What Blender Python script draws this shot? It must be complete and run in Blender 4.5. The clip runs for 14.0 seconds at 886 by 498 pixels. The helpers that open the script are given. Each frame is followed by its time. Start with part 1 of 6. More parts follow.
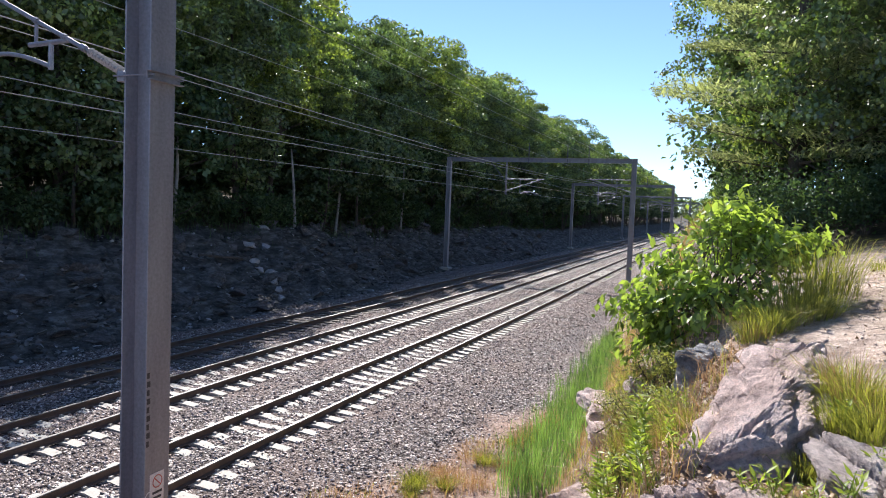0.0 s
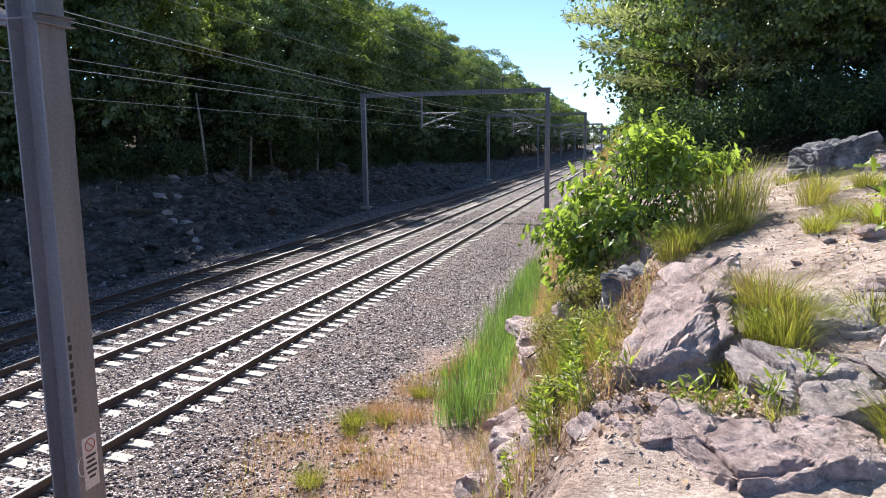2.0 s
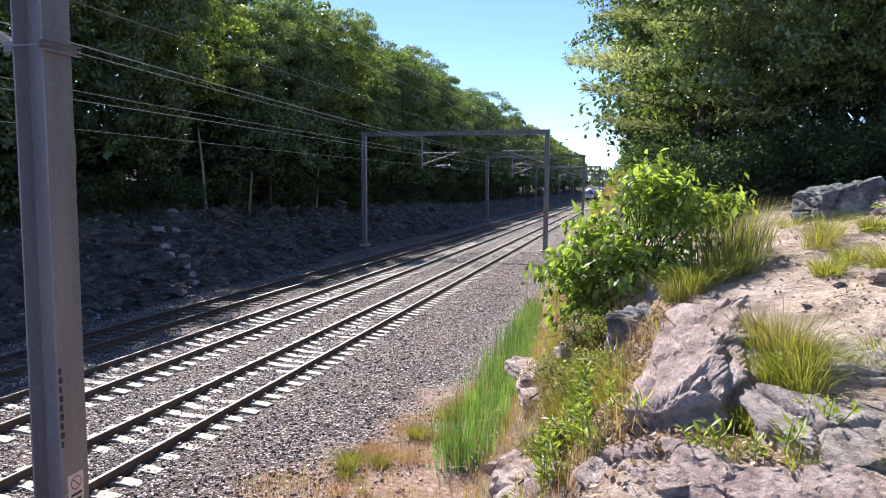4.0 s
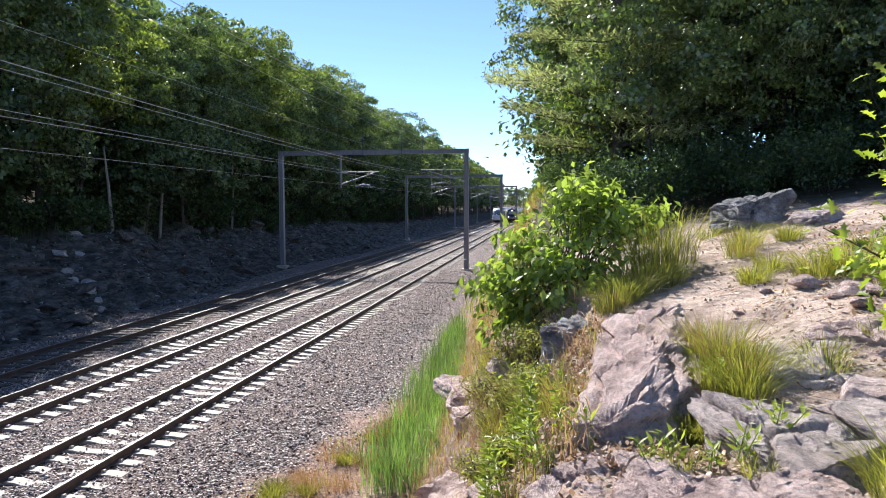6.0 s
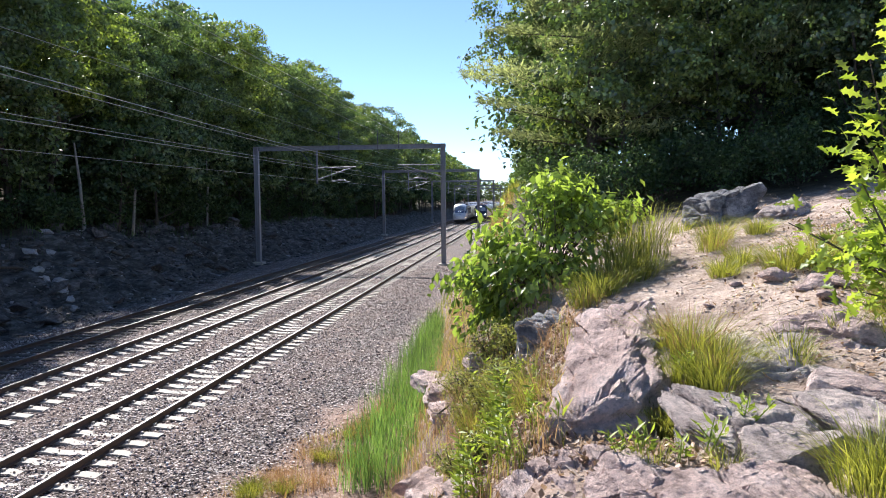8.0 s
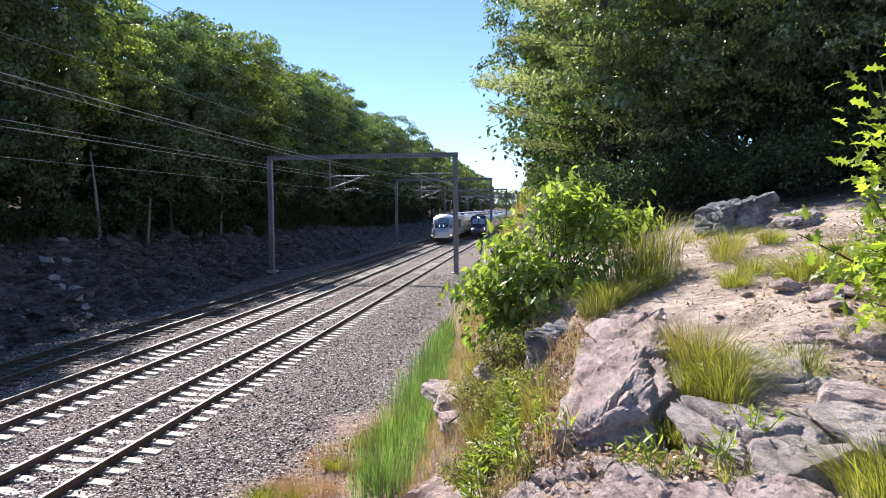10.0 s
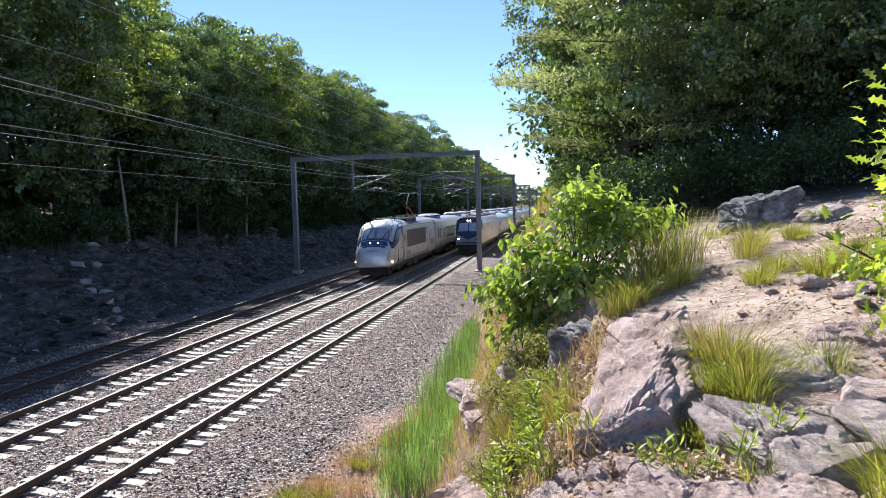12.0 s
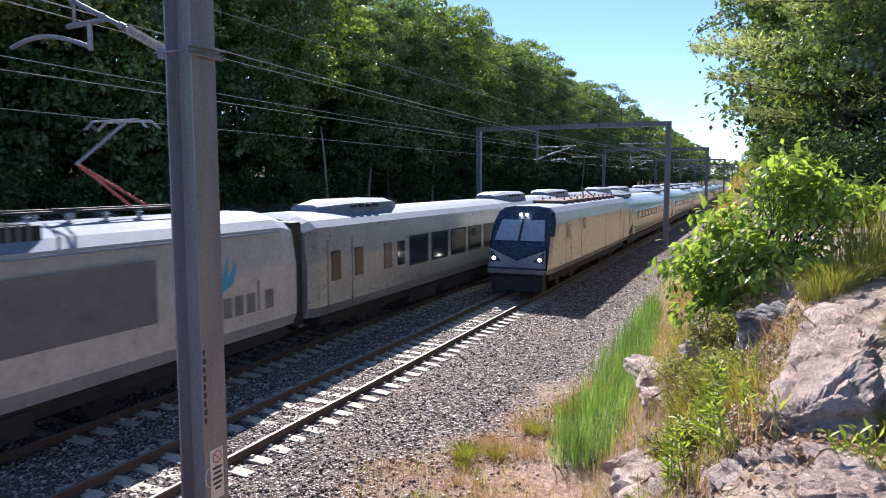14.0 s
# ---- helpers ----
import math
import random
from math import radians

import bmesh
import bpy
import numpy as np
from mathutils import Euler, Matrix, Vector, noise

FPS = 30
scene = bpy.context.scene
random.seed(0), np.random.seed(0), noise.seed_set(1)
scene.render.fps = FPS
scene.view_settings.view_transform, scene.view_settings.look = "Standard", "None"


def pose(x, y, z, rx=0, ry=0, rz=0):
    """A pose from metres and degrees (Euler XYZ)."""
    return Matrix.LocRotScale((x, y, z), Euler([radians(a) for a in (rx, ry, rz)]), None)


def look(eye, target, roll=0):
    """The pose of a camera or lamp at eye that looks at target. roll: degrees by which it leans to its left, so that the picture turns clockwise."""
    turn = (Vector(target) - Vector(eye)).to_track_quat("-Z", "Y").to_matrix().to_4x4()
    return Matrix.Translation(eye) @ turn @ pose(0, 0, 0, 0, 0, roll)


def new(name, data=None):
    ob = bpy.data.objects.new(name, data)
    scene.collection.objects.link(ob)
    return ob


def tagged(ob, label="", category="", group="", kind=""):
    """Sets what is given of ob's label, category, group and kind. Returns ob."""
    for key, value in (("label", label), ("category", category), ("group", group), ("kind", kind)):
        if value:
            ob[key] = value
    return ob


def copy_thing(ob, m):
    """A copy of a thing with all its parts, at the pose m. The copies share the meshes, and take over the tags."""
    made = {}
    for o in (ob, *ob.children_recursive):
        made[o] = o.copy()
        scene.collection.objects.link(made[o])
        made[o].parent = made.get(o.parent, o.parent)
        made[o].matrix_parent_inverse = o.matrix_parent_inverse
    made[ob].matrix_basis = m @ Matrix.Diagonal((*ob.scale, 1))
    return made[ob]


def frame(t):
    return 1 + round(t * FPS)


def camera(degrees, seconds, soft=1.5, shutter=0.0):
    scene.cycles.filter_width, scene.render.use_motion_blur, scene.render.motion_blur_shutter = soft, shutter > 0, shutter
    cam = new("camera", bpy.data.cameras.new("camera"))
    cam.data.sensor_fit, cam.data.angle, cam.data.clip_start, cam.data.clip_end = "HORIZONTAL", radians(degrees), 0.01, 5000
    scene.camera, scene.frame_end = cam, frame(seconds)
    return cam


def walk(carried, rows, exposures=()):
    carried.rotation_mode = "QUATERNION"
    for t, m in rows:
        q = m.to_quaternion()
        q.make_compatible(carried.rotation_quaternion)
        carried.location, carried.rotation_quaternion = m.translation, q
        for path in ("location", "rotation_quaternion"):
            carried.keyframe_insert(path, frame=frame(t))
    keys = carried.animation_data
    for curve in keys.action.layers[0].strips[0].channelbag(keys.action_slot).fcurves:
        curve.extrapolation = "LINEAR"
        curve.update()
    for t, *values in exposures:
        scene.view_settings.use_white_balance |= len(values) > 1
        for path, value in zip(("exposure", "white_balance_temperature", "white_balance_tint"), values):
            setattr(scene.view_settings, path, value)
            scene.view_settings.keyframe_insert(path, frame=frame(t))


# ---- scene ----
cam = camera(64.1, 14.0, soft=0.95, shutter=0.15)
PATH = [
    (0.0, pose(8.815, -0.225, 5.043, 86.68, -2.22, 21.52)),
    (0.5, pose(8.807, -0.211, 5.048, 84.36, -0.21, 18.14)),
    (1.0, pose(8.767, -0.217, 5.046, 82.52, 1.46, 16.15)),
    (1.5, pose(8.736, -0.216, 5.035, 81.55, 1.70, 15.17)),
    (2.0, pose(8.719, -0.212, 5.041, 81.67, 0.77, 14.78)),
    (2.5, pose(8.722, -0.209, 5.040, 82.44, -0.16, 14.71)),
    (3.0, pose(8.718, -0.217, 5.044, 83.15, -0.61, 15.03)),
    (3.2, pose(8.718, -0.217, 5.044, 83.30, -0.55, 15.29)),
    (5.3, pose(8.382, 0.167, 4.870, 87.33, 0.82, 11.45)),
    (5.5, pose(8.382, 0.167, 4.870, 87.18, 0.59, 10.39)),
    (6.0, pose(8.399, 0.184, 4.884, 86.51, 0.19, 8.09)),
    (6.5, pose(8.422, 0.187, 4.892, 86.03, 0.27, 6.84)),
    (7.0, pose(8.432, 0.186, 4.894, 85.83, 0.56, 6.25)),
    (9.5, pose(8.472, 0.169, 4.919, 86.69, 0.54, 6.68)),
    (10.0, pose(8.484, 0.169, 4.920, 86.76, 0.53, 7.32)),
    (10.5, pose(8.480, 0.142, 4.939, 86.69, 0.83, 7.68)),
    (11.0, pose(8.495, 0.134, 4.953, 86.61, 1.42, 7.81)),
    (11.5, pose(8.505, 0.112, 4.963, 86.59, 1.74, 8.05)),
    (12.0, pose(8.519, 0.087, 4.977, 86.60, 1.58, 9.18)),
    (12.5, pose(8.514, 0.064, 4.976, 86.45, 0.69, 11.50)),
    (13.0, pose(8.518, 0.045, 4.972, 86.01, -0.04, 14.92)),
    (13.5, pose(8.516, 0.004, 4.952, 85.28, -0.29, 19.05)),
    (14.0, pose(8.528, -0.165, 4.967, 84.44, 0.05, 23.79)),
]
walk(cam, PATH, exposures=[(0.0, 1.0, 6350, 12), (14.0, 1.0, 6350, 12)])

# ---- daylight: clear morning sky, sun ahead and to the left of the line ----
SUN_AZ, SUN_EL = -29.0, 40.5
world = bpy.data.worlds.new("sky")
scene.world = world
world.use_nodes = True
wn = world.node_tree
sky = wn.nodes.new("ShaderNodeTexSky")
sky.sky_type, sky.sun_disc = "NISHITA", False
sky.sun_elevation, sky.sun_rotation = radians(SUN_EL), radians(SUN_AZ)
sky.air_density, sky.dust_density, sky.ozone_density, sky.altitude = 0.75, 0.0, 4.0, 900.0
wn.nodes["Background"].inputs["Strength"].default_value = 0.105
wn.links.new(sky.outputs[0], wn.nodes["Background"].inputs["Color"])
sun = new("sun", bpy.data.lights.new("sun", "SUN"))
sun.data.energy, sun.data.angle, sun.data.color = 5.0, radians(0.55), (1.0, 0.96, 0.90)
sx = math.sin(radians(SUN_AZ)) * math.cos(radians(SUN_EL))
sy = math.cos(radians(SUN_AZ)) * math.cos(radians(SUN_EL))
sun.matrix_basis = look((0, 0, 60), (-sx, -sy, 60 - math.sin(radians(SUN_EL))))

# ---- materials ----


def nodes_of(name):
    m = bpy.data.materials.new(name)
    m.use_nodes = True
    return m, m.node_tree.nodes, m.node_tree.links, m.node_tree.nodes["Principled BSDF"]


def ramp(n, l, source, stops):
    r = n.new("ShaderNodeValToRGB")
    while len(r.color_ramp.elements) < len(stops):
        r.color_ramp.elements.new(0.5)
    for e, (p, c) in zip(r.color_ramp.elements, stops):
        e.position, e.color = p, (*c, 1)
    l.new(source, r.inputs[0])
    return r.outputs[0]


def noise_tex(n, l, scale, detail=5, rough=0.6, kind="Object", stretch=None):
    tc = n.new("ShaderNodeTexCoord")
    t = n.new("ShaderNodeTexNoise")
    t.inputs["Scale"].default_value, t.inputs["Detail"].default_value, t.inputs["Roughness"].default_value = scale, detail, rough
    src = tc.outputs[kind]
    if stretch:
        mp = n.new("ShaderNodeMapping")
        mp.inputs["Scale"].default_value = stretch
        l.new(src, mp.inputs[0])
        src = mp.outputs[0]
    l.new(src, t.inputs["Vector"])
    return t.outputs["Fac"]


def bump(n, l, height, bsdf, strength=0.4, distance=0.02):
    b = n.new("ShaderNodeBump")
    b.inputs["Strength"].default_value, b.inputs["Distance"].default_value = strength, distance
    l.new(height, b.inputs["Height"])
    l.new(b.outputs[0], bsdf.inputs["Normal"])


def mixc(n, l, fac, a, b):
    m = n.new("ShaderNodeMix")
    m.data_type = "RGBA"
    for s, v in ((m.inputs[0], fac), (m.inputs[6], a), (m.inputs[7], b)):
        if hasattr(v, "is_linked"):
            l.new(v, s)
        elif isinstance(v, (int, float)):
            s.default_value = v
        else:
            s.default_value = (*v, 1)
    return m.outputs[2]


def surface(name, dark, light, scale=3.0, rough=0.7, metal=0.0, bumps=0.3, fine=40.0, stretch=None, spec=0.5, distance=0.01):
    """A weathered surface: colour varied at two scales, with relief."""
    m, n, l, p = nodes_of(name)
    a = noise_tex(n, l, scale, stretch=stretch)
    b = noise_tex(n, l, fine, 3)
    c1 = ramp(n, l, a, [(0.3, dark), (0.7, light)])
    c2 = ramp(n, l, b, [(0.3, [v * 0.75 for v in dark]), (0.75, [min(1, v * 1.2) for v in light])])
    l.new(mixc(n, l, 0.4, c1, c2), p.inputs["Base Color"])
    r = ramp(n, l, b, [(0.2, [max(0, rough - 0.12)] * 3), (0.8, [min(1, rough + 0.12)] * 3)])
    l.new(r, p.inputs["Roughness"])
    p.inputs["Metallic"].default_value = metal
    p.inputs["Specular IOR Level"].default_value = spec
    if bumps:
        bump(n, l, b, p, bumps, distance)
    return m


def leaf_mat(name, dark, light, glow, through_share=0.45, gloss=0.06):
    """Leaves: matt and see-through to light from behind, each a little different."""
    m, n, l, p = nodes_of(name)
    n.remove(p)
    out = n["Material Output"]
    geo = n.new("ShaderNodeNewGeometry")
    col = ramp(n, l, geo.outputs["Random Per Island"], [(0.0, dark), (0.6, light), (1.0, [v * 1.25 for v in light])])
    big = ramp(n, l, noise_tex(n, l, 0.35, 2), [(0.35, (0.7, 0.7, 0.7)), (0.65, (1.15, 1.15, 1.0))])
    mu = n.new("ShaderNodeMix")
    mu.data_type, mu.blend_type = "RGBA", "MULTIPLY"
    mu.inputs[0].default_value = 1
    l.new(col, mu.inputs[6]), l.new(big, mu.inputs[7])
    d, t, g = n.new("ShaderNodeBsdfDiffuse"), n.new("ShaderNodeBsdfTranslucent"), n.new("ShaderNodeBsdfGlossy")
    l.new(mu.outputs[2], d.inputs[0])
    tr = n.new("ShaderNodeMix")
    tr.data_type, tr.blend_type = "RGBA", "MULTIPLY"
    tr.inputs[0].default_value = 1
    l.new(mu.outputs[2], tr.inputs[6])
    tr.inputs[7].default_value = (*glow, 1)
    l.new(tr.outputs[2], t.inputs[0])
    g.inputs["Roughness"].default_value = 0.42
    m1, m2 = n.new("ShaderNodeMixShader"), n.new("ShaderNodeMixShader")
    m1.inputs[0].default_value, m2.inputs[0].default_value = through_share, gloss
    l.new(d.outputs[0], m1.inputs[1]), l.new(t.outputs[0], m1.inputs[2])
    l.new(m1.outputs[0], m2.inputs[1]), l.new(g.outputs[0], m2.inputs[2])
    l.new(m2.outputs[0], out.inputs[0])
    return m


def ground_mat():
    """Ballast, dry verge, rock cutting, sandy path and shade-dark forest floor, blended by the sheet's own zones."""
    m, n, l, p = nodes_of("ground_cover")

    def zone(name):
        a = n.new("ShaderNodeAttribute")
        a.attribute_name = name
        return a.outputs["Fac"]

    tc = n.new("ShaderNodeTexCoord")
    vo = n.new("ShaderNodeTexVoronoi")
    vo.inputs["Scale"].default_value = 17.0
    l.new(tc.outputs["Object"], vo.inputs["Vector"])
    sep = n.new("ShaderNodeSeparateColor")
    l.new(vo.outputs["Color"], sep.inputs[0])
    stone = ramp(n, l, sep.outputs[0], [(0.0, (0.07, 0.058, 0.056)), (0.4, (0.27, 0.225, 0.215)), (0.75, (0.52, 0.45, 0.43)), (1.0, (0.80, 0.74, 0.71))])
    # shade in the gaps between stones, multiplied into their colour
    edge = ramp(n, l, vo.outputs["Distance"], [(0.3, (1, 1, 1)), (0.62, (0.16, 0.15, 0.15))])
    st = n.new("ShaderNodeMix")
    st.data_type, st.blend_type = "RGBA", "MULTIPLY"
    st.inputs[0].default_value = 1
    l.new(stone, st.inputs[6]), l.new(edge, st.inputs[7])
    big = noise_tex(n, l, 0.5, 4)
    fine = noise_tex(n, l, 30, 6, 0.7)
    mid = noise_tex(n, l, 4, 6, 0.65)
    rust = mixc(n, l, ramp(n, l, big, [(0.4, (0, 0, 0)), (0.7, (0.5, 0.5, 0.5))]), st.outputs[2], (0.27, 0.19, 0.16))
    dry = ramp(n, l, noise_tex(n, l, 9, 8, 0.8), [(0.34, (0.10, 0.06, 0.045)), (0.5, (0.36, 0.235, 0.18)), (0.66, (0.62, 0.48, 0.40))])
    # cutting rock, coloured darker to deepen the shade on the bank
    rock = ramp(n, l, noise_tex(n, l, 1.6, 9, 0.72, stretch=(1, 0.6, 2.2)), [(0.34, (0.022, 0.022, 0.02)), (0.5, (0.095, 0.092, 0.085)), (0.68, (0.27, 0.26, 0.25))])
    sand = ramp(n, l, mid, [(0.25, (0.33, 0.24, 0.185)), (0.5, (0.64, 0.50, 0.41)), (0.75, (0.82, 0.69, 0.59))])
    sand = mixc(n, l, ramp(n, l, fine, [(0.46, (0, 0, 0)), (0.68, (0.8, 0.8, 0.8))]), sand, (0.24, 0.165, 0.125))
    sand = mixc(n, l, ramp(n, l, noise_tex(n, l, 1.7, 7, 0.72), [(0.46, (0, 0, 0)), (0.62, (0.8, 0.8, 0.8))]), sand, (0.21, 0.15, 0.115))
    # leaf litter, its dark colour also carrying the shade under the trees
    litter = ramp(n, l, mid, [(0.3, (0.03, 0.026, 0.016)), (0.7, (0.11, 0.085, 0.05))])
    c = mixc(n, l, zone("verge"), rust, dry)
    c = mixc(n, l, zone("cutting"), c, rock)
    c = mixc(n, l, zone("path"), c, sand)
    c = mixc(n, l, zone("forest"), c, litter)
    l.new(c, p.inputs["Base Color"])
    p.inputs["Roughness"].default_value = 0.92
    p.inputs["Specular IOR Level"].default_value = 0.25
    soft = n.new("ShaderNodeMath")
    soft.operation = "MAXIMUM"
    l.new(zone("path"), soft.inputs[0]), l.new(zone("verge"), soft.inputs[1])
    inv = n.new("ShaderNodeMath")
    inv.operation = "SUBTRACT"
    inv.inputs[0].default_value = 1.0
    l.new(soft.outputs[0], inv.inputs[1])
    vs = n.new("ShaderNodeMath")
    vs.operation = "MULTIPLY"
    l.new(vo.outputs["Distance"], vs.inputs[0]), l.new(inv.outputs[0], vs.inputs[1])
    ad = n.new("ShaderNodeMath")
    ad.operation = "SUBTRACT"
    l.new(fine, ad.inputs[0]), l.new(vs.outputs[0], ad.inputs[1])
    ad2 = n.new("ShaderNodeMath")
    ad2.operation = "MULTIPLY_ADD"
    ad2.inputs[1].default_value = 1.5
    l.new(mid, ad2.inputs[0]), l.new(ad.outputs[0], ad2.inputs[2])
    bump(n, l, ad2.outputs[0], p, 0.9, 0.04)
    return m


M_GROUND = ground_mat()
def stone_mat():
    m, n, l, p = nodes_of("ballast_stone")
    geo = n.new("ShaderNodeNewGeometry")
    tone = ramp(n, l, geo.outputs["Random Per Island"], [(0.0, (0.06, 0.05, 0.05)), (0.35, (0.26, 0.20, 0.185)), (0.7, (0.56, 0.465, 0.43)), (1.0, (0.87, 0.78, 0.735))])
    speck = noise_tex(n, l, 60, 4)
    l.new(mixc(n, l, ramp(n, l, speck, [(0.4, (0, 0, 0)), (0.75, (0.4, 0.4, 0.4))]), tone, (0.20, 0.15, 0.135)), p.inputs["Base Color"])
    p.inputs["Roughness"].default_value = 0.85
    bump(n, l, speck, p, 0.3, 0.006)
    return m


M_STONE = stone_mat()
M_PEBBLE = surface("path_pebble", (0.22, 0.165, 0.135), (0.60, 0.49, 0.42), 9.0, 0.85, fine=60)
M_CONCRETE = surface("sleeper_concrete", (0.33, 0.30, 0.26), (0.58, 0.54, 0.48), 2.5, 0.85, fine=50, bumps=0.25)
M_TIMBER = surface("sleeper_timber", (0.055, 0.045, 0.038), (0.15, 0.125, 0.105), 5, 0.9, fine=60, stretch=(0.4, 6, 1))
M_RUST = surface("rail_rust", (0.06, 0.042, 0.035), (0.15, 0.10, 0.078), 3, 0.75, fine=50, bumps=0.2)
M_RAILTOP = surface("rail_polish", (0.17, 0.155, 0.15), (0.28, 0.26, 0.25), 2, 0.5, 0.6, fine=30, bumps=0.05, stretch=(6, 0.1, 1))
M_GALV = surface("galvanised_steel", (0.20, 0.20, 0.225), (0.36, 0.36, 0.39), 1.3, 0.55, 0.5, fine=25, bumps=0.08, stretch=(3, 3, 0.35))
M_STEELDARK = surface("weathered_steel", (0.10, 0.10, 0.115), (0.19, 0.19, 0.21), 1.2, 0.6, 0.4, fine=25, bumps=0.08)
M_WIRE = surface("wire_metal", (0.34, 0.34, 0.33), (0.55, 0.54, 0.52), 1, 0.5, 0.5, bumps=0, fine=8)
M_INSUL = surface("insulator_glaze", (0.32, 0.32, 0.33), (0.50, 0.50, 0.51), 6, 0.3, fine=20, bumps=0.05)


def granite(name, dark, mid_c, light, crack=0.55):
    """Layered granite: blotches, dark seams along the layers, lichen and grain."""
    m, n, l, p = nodes_of(name)
    big = noise_tex(n, l, 1.4, 8, 0.7, "Object", (1.5, 0.8, 2.2))
    seam = noise_tex(n, l, 2.2, 8, 0.78, "Object", (2.6, 0.35, 3.4))
    blot = noise_tex(n, l, 7.0, 9, 0.75, "Object", (1.3, 0.7, 1.8))
    grain = noise_tex(n, l, 34, 6, 0.8)
    c = ramp(n, l, big, [(0.30, dark), (0.48, mid_c), (0.70, light)])
    sm = ramp(n, l, seam, [(0.36, (0.22, 0.21, 0.21)), (0.43, (1, 1, 1))])
    bl = ramp(n, l, blot, [(0.34, (0.55, 0.53, 0.53)), (0.5, (1, 1, 1)), (0.66, (1.25, 1.22, 1.20))])
    gr = ramp(n, l, grain, [(0.32, (0.58, 0.57, 0.57)), (0.5, (1, 1, 1)), (0.72, (1.3, 1.28, 1.26))])
    for src, f in ((sm, crack), (bl, 0.85), (gr, 0.9)):
        mu = n.new("ShaderNodeMix")
        mu.data_type, mu.blend_type = "RGBA", "MULTIPLY"
        mu.inputs[0].default_value = f
        l.new(c, mu.inputs[6]), l.new(src, mu.inputs[7])
        c = mu.outputs[2]
    l.new(c, p.inputs["Base Color"])
    p.inputs["Roughness"].default_value = 0.85
    p.inputs["Specular IOR Level"].default_value = 0.3
    ad = n.new("ShaderNodeMath")
    ad.operation = "MULTIPLY_ADD"
    ad.inputs[1].default_value = 2.2
    l.new(blot, ad.inputs[0]), l.new(grain, ad.inputs[2])
    ad2 = n.new("ShaderNodeMath")
    ad2.operation = "MULTIPLY_ADD"
    ad2.inputs[1].default_value = 2.0
    l.new(seam, ad2.inputs[0]), l.new(ad.outputs[0], ad2.inputs[2])
    bump(n, l, ad2.outputs[0], p, 0.9, 0.055)
    return m


M_ROCK = granite("granite_pink", (0.38, 0.265, 0.235), (0.70, 0.53, 0.485), (0.92, 0.77, 0.725), 0.55)
M_ROCKG = granite("granite_grey", (0.30, 0.24, 0.222), (0.60, 0.50, 0.468), (0.87, 0.77, 0.735), 0.6)
# granite darkened in colour for the shaded bank
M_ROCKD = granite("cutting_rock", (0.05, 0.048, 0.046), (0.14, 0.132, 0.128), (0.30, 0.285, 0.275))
M_BLACK = surface("underframe_black", (0.018, 0.018, 0.02), (0.05, 0.048, 0.048), 2.0, 0.7, 0.2, fine=20, bumps=0.3)
M_BARK = surface("bark", (0.045, 0.036, 0.028), (0.14, 0.115, 0.09), 4, 0.95, fine=22, bumps=0.9, stretch=(4, 4, 0.6), distance=0.03)
M_PALEBARK = surface("pale_bark", (0.22, 0.20, 0.17), (0.42, 0.39, 0.34), 5, 0.9, fine=30, bumps=0.5)
M_LEAF = leaf_mat("oak_leaves", (0.065, 0.095, 0.045), (0.20, 0.265, 0.11), (1.25, 1.4, 0.65), 0.38, 0.07)
# lighter, yellower leaf copy whose colour stands for sunlit crown tops
M_LEAF2 = leaf_mat("sunlit_maple_leaves", (0.10, 0.14, 0.05), (0.28, 0.34, 0.12), (1.35, 1.45, 0.5), 0.42, 0.06)
M_PINE = leaf_mat("pine_needles", (0.15, 0.18, 0.115), (0.36, 0.39, 0.24), (1.3, 1.35, 0.75), 0.45, 0.02)
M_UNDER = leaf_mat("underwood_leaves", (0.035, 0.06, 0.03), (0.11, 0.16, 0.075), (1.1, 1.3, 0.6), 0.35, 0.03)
M_BUSH = leaf_mat("bush_leaves", (0.09, 0.135, 0.045), (0.27, 0.34, 0.115), (1.5, 1.6, 0.6), 0.5, 0.03)
M_YOUNG = leaf_mat("young_oak_leaves", (0.16, 0.23, 0.05), (0.34, 0.42, 0.11), (1.5, 1.5, 0.55), 0.5, 0.03)
M_GRASS = leaf_mat("green_grass", (0.085, 0.115, 0.03), (0.40, 0.41, 0.125), (1.4, 1.35, 0.55), 0.42, 0.03)
M_REED = leaf_mat("reed_green", (0.06, 0.115, 0.05), (0.21, 0.30, 0.12), (1.3, 1.5, 0.65), 0.42)
M_DRY = leaf_mat("dry_grass", (0.29, 0.15, 0.085), (0.55, 0.37, 0.22), (1.2, 1.1, 0.8), 0.35)


# ---- building helpers ----
def part(name, bm, material, parent=None, label=""):
    me = bpy.data.meshes.new(name)
    bm.to_mesh(me)
    bm.free()
    for mm in material if isinstance(material, (list, tuple)) else [material]:
        me.materials.append(mm)
    ob = new(name, me)
    ob.parent = parent
    if label:
        ob["label"] = label
    return ob


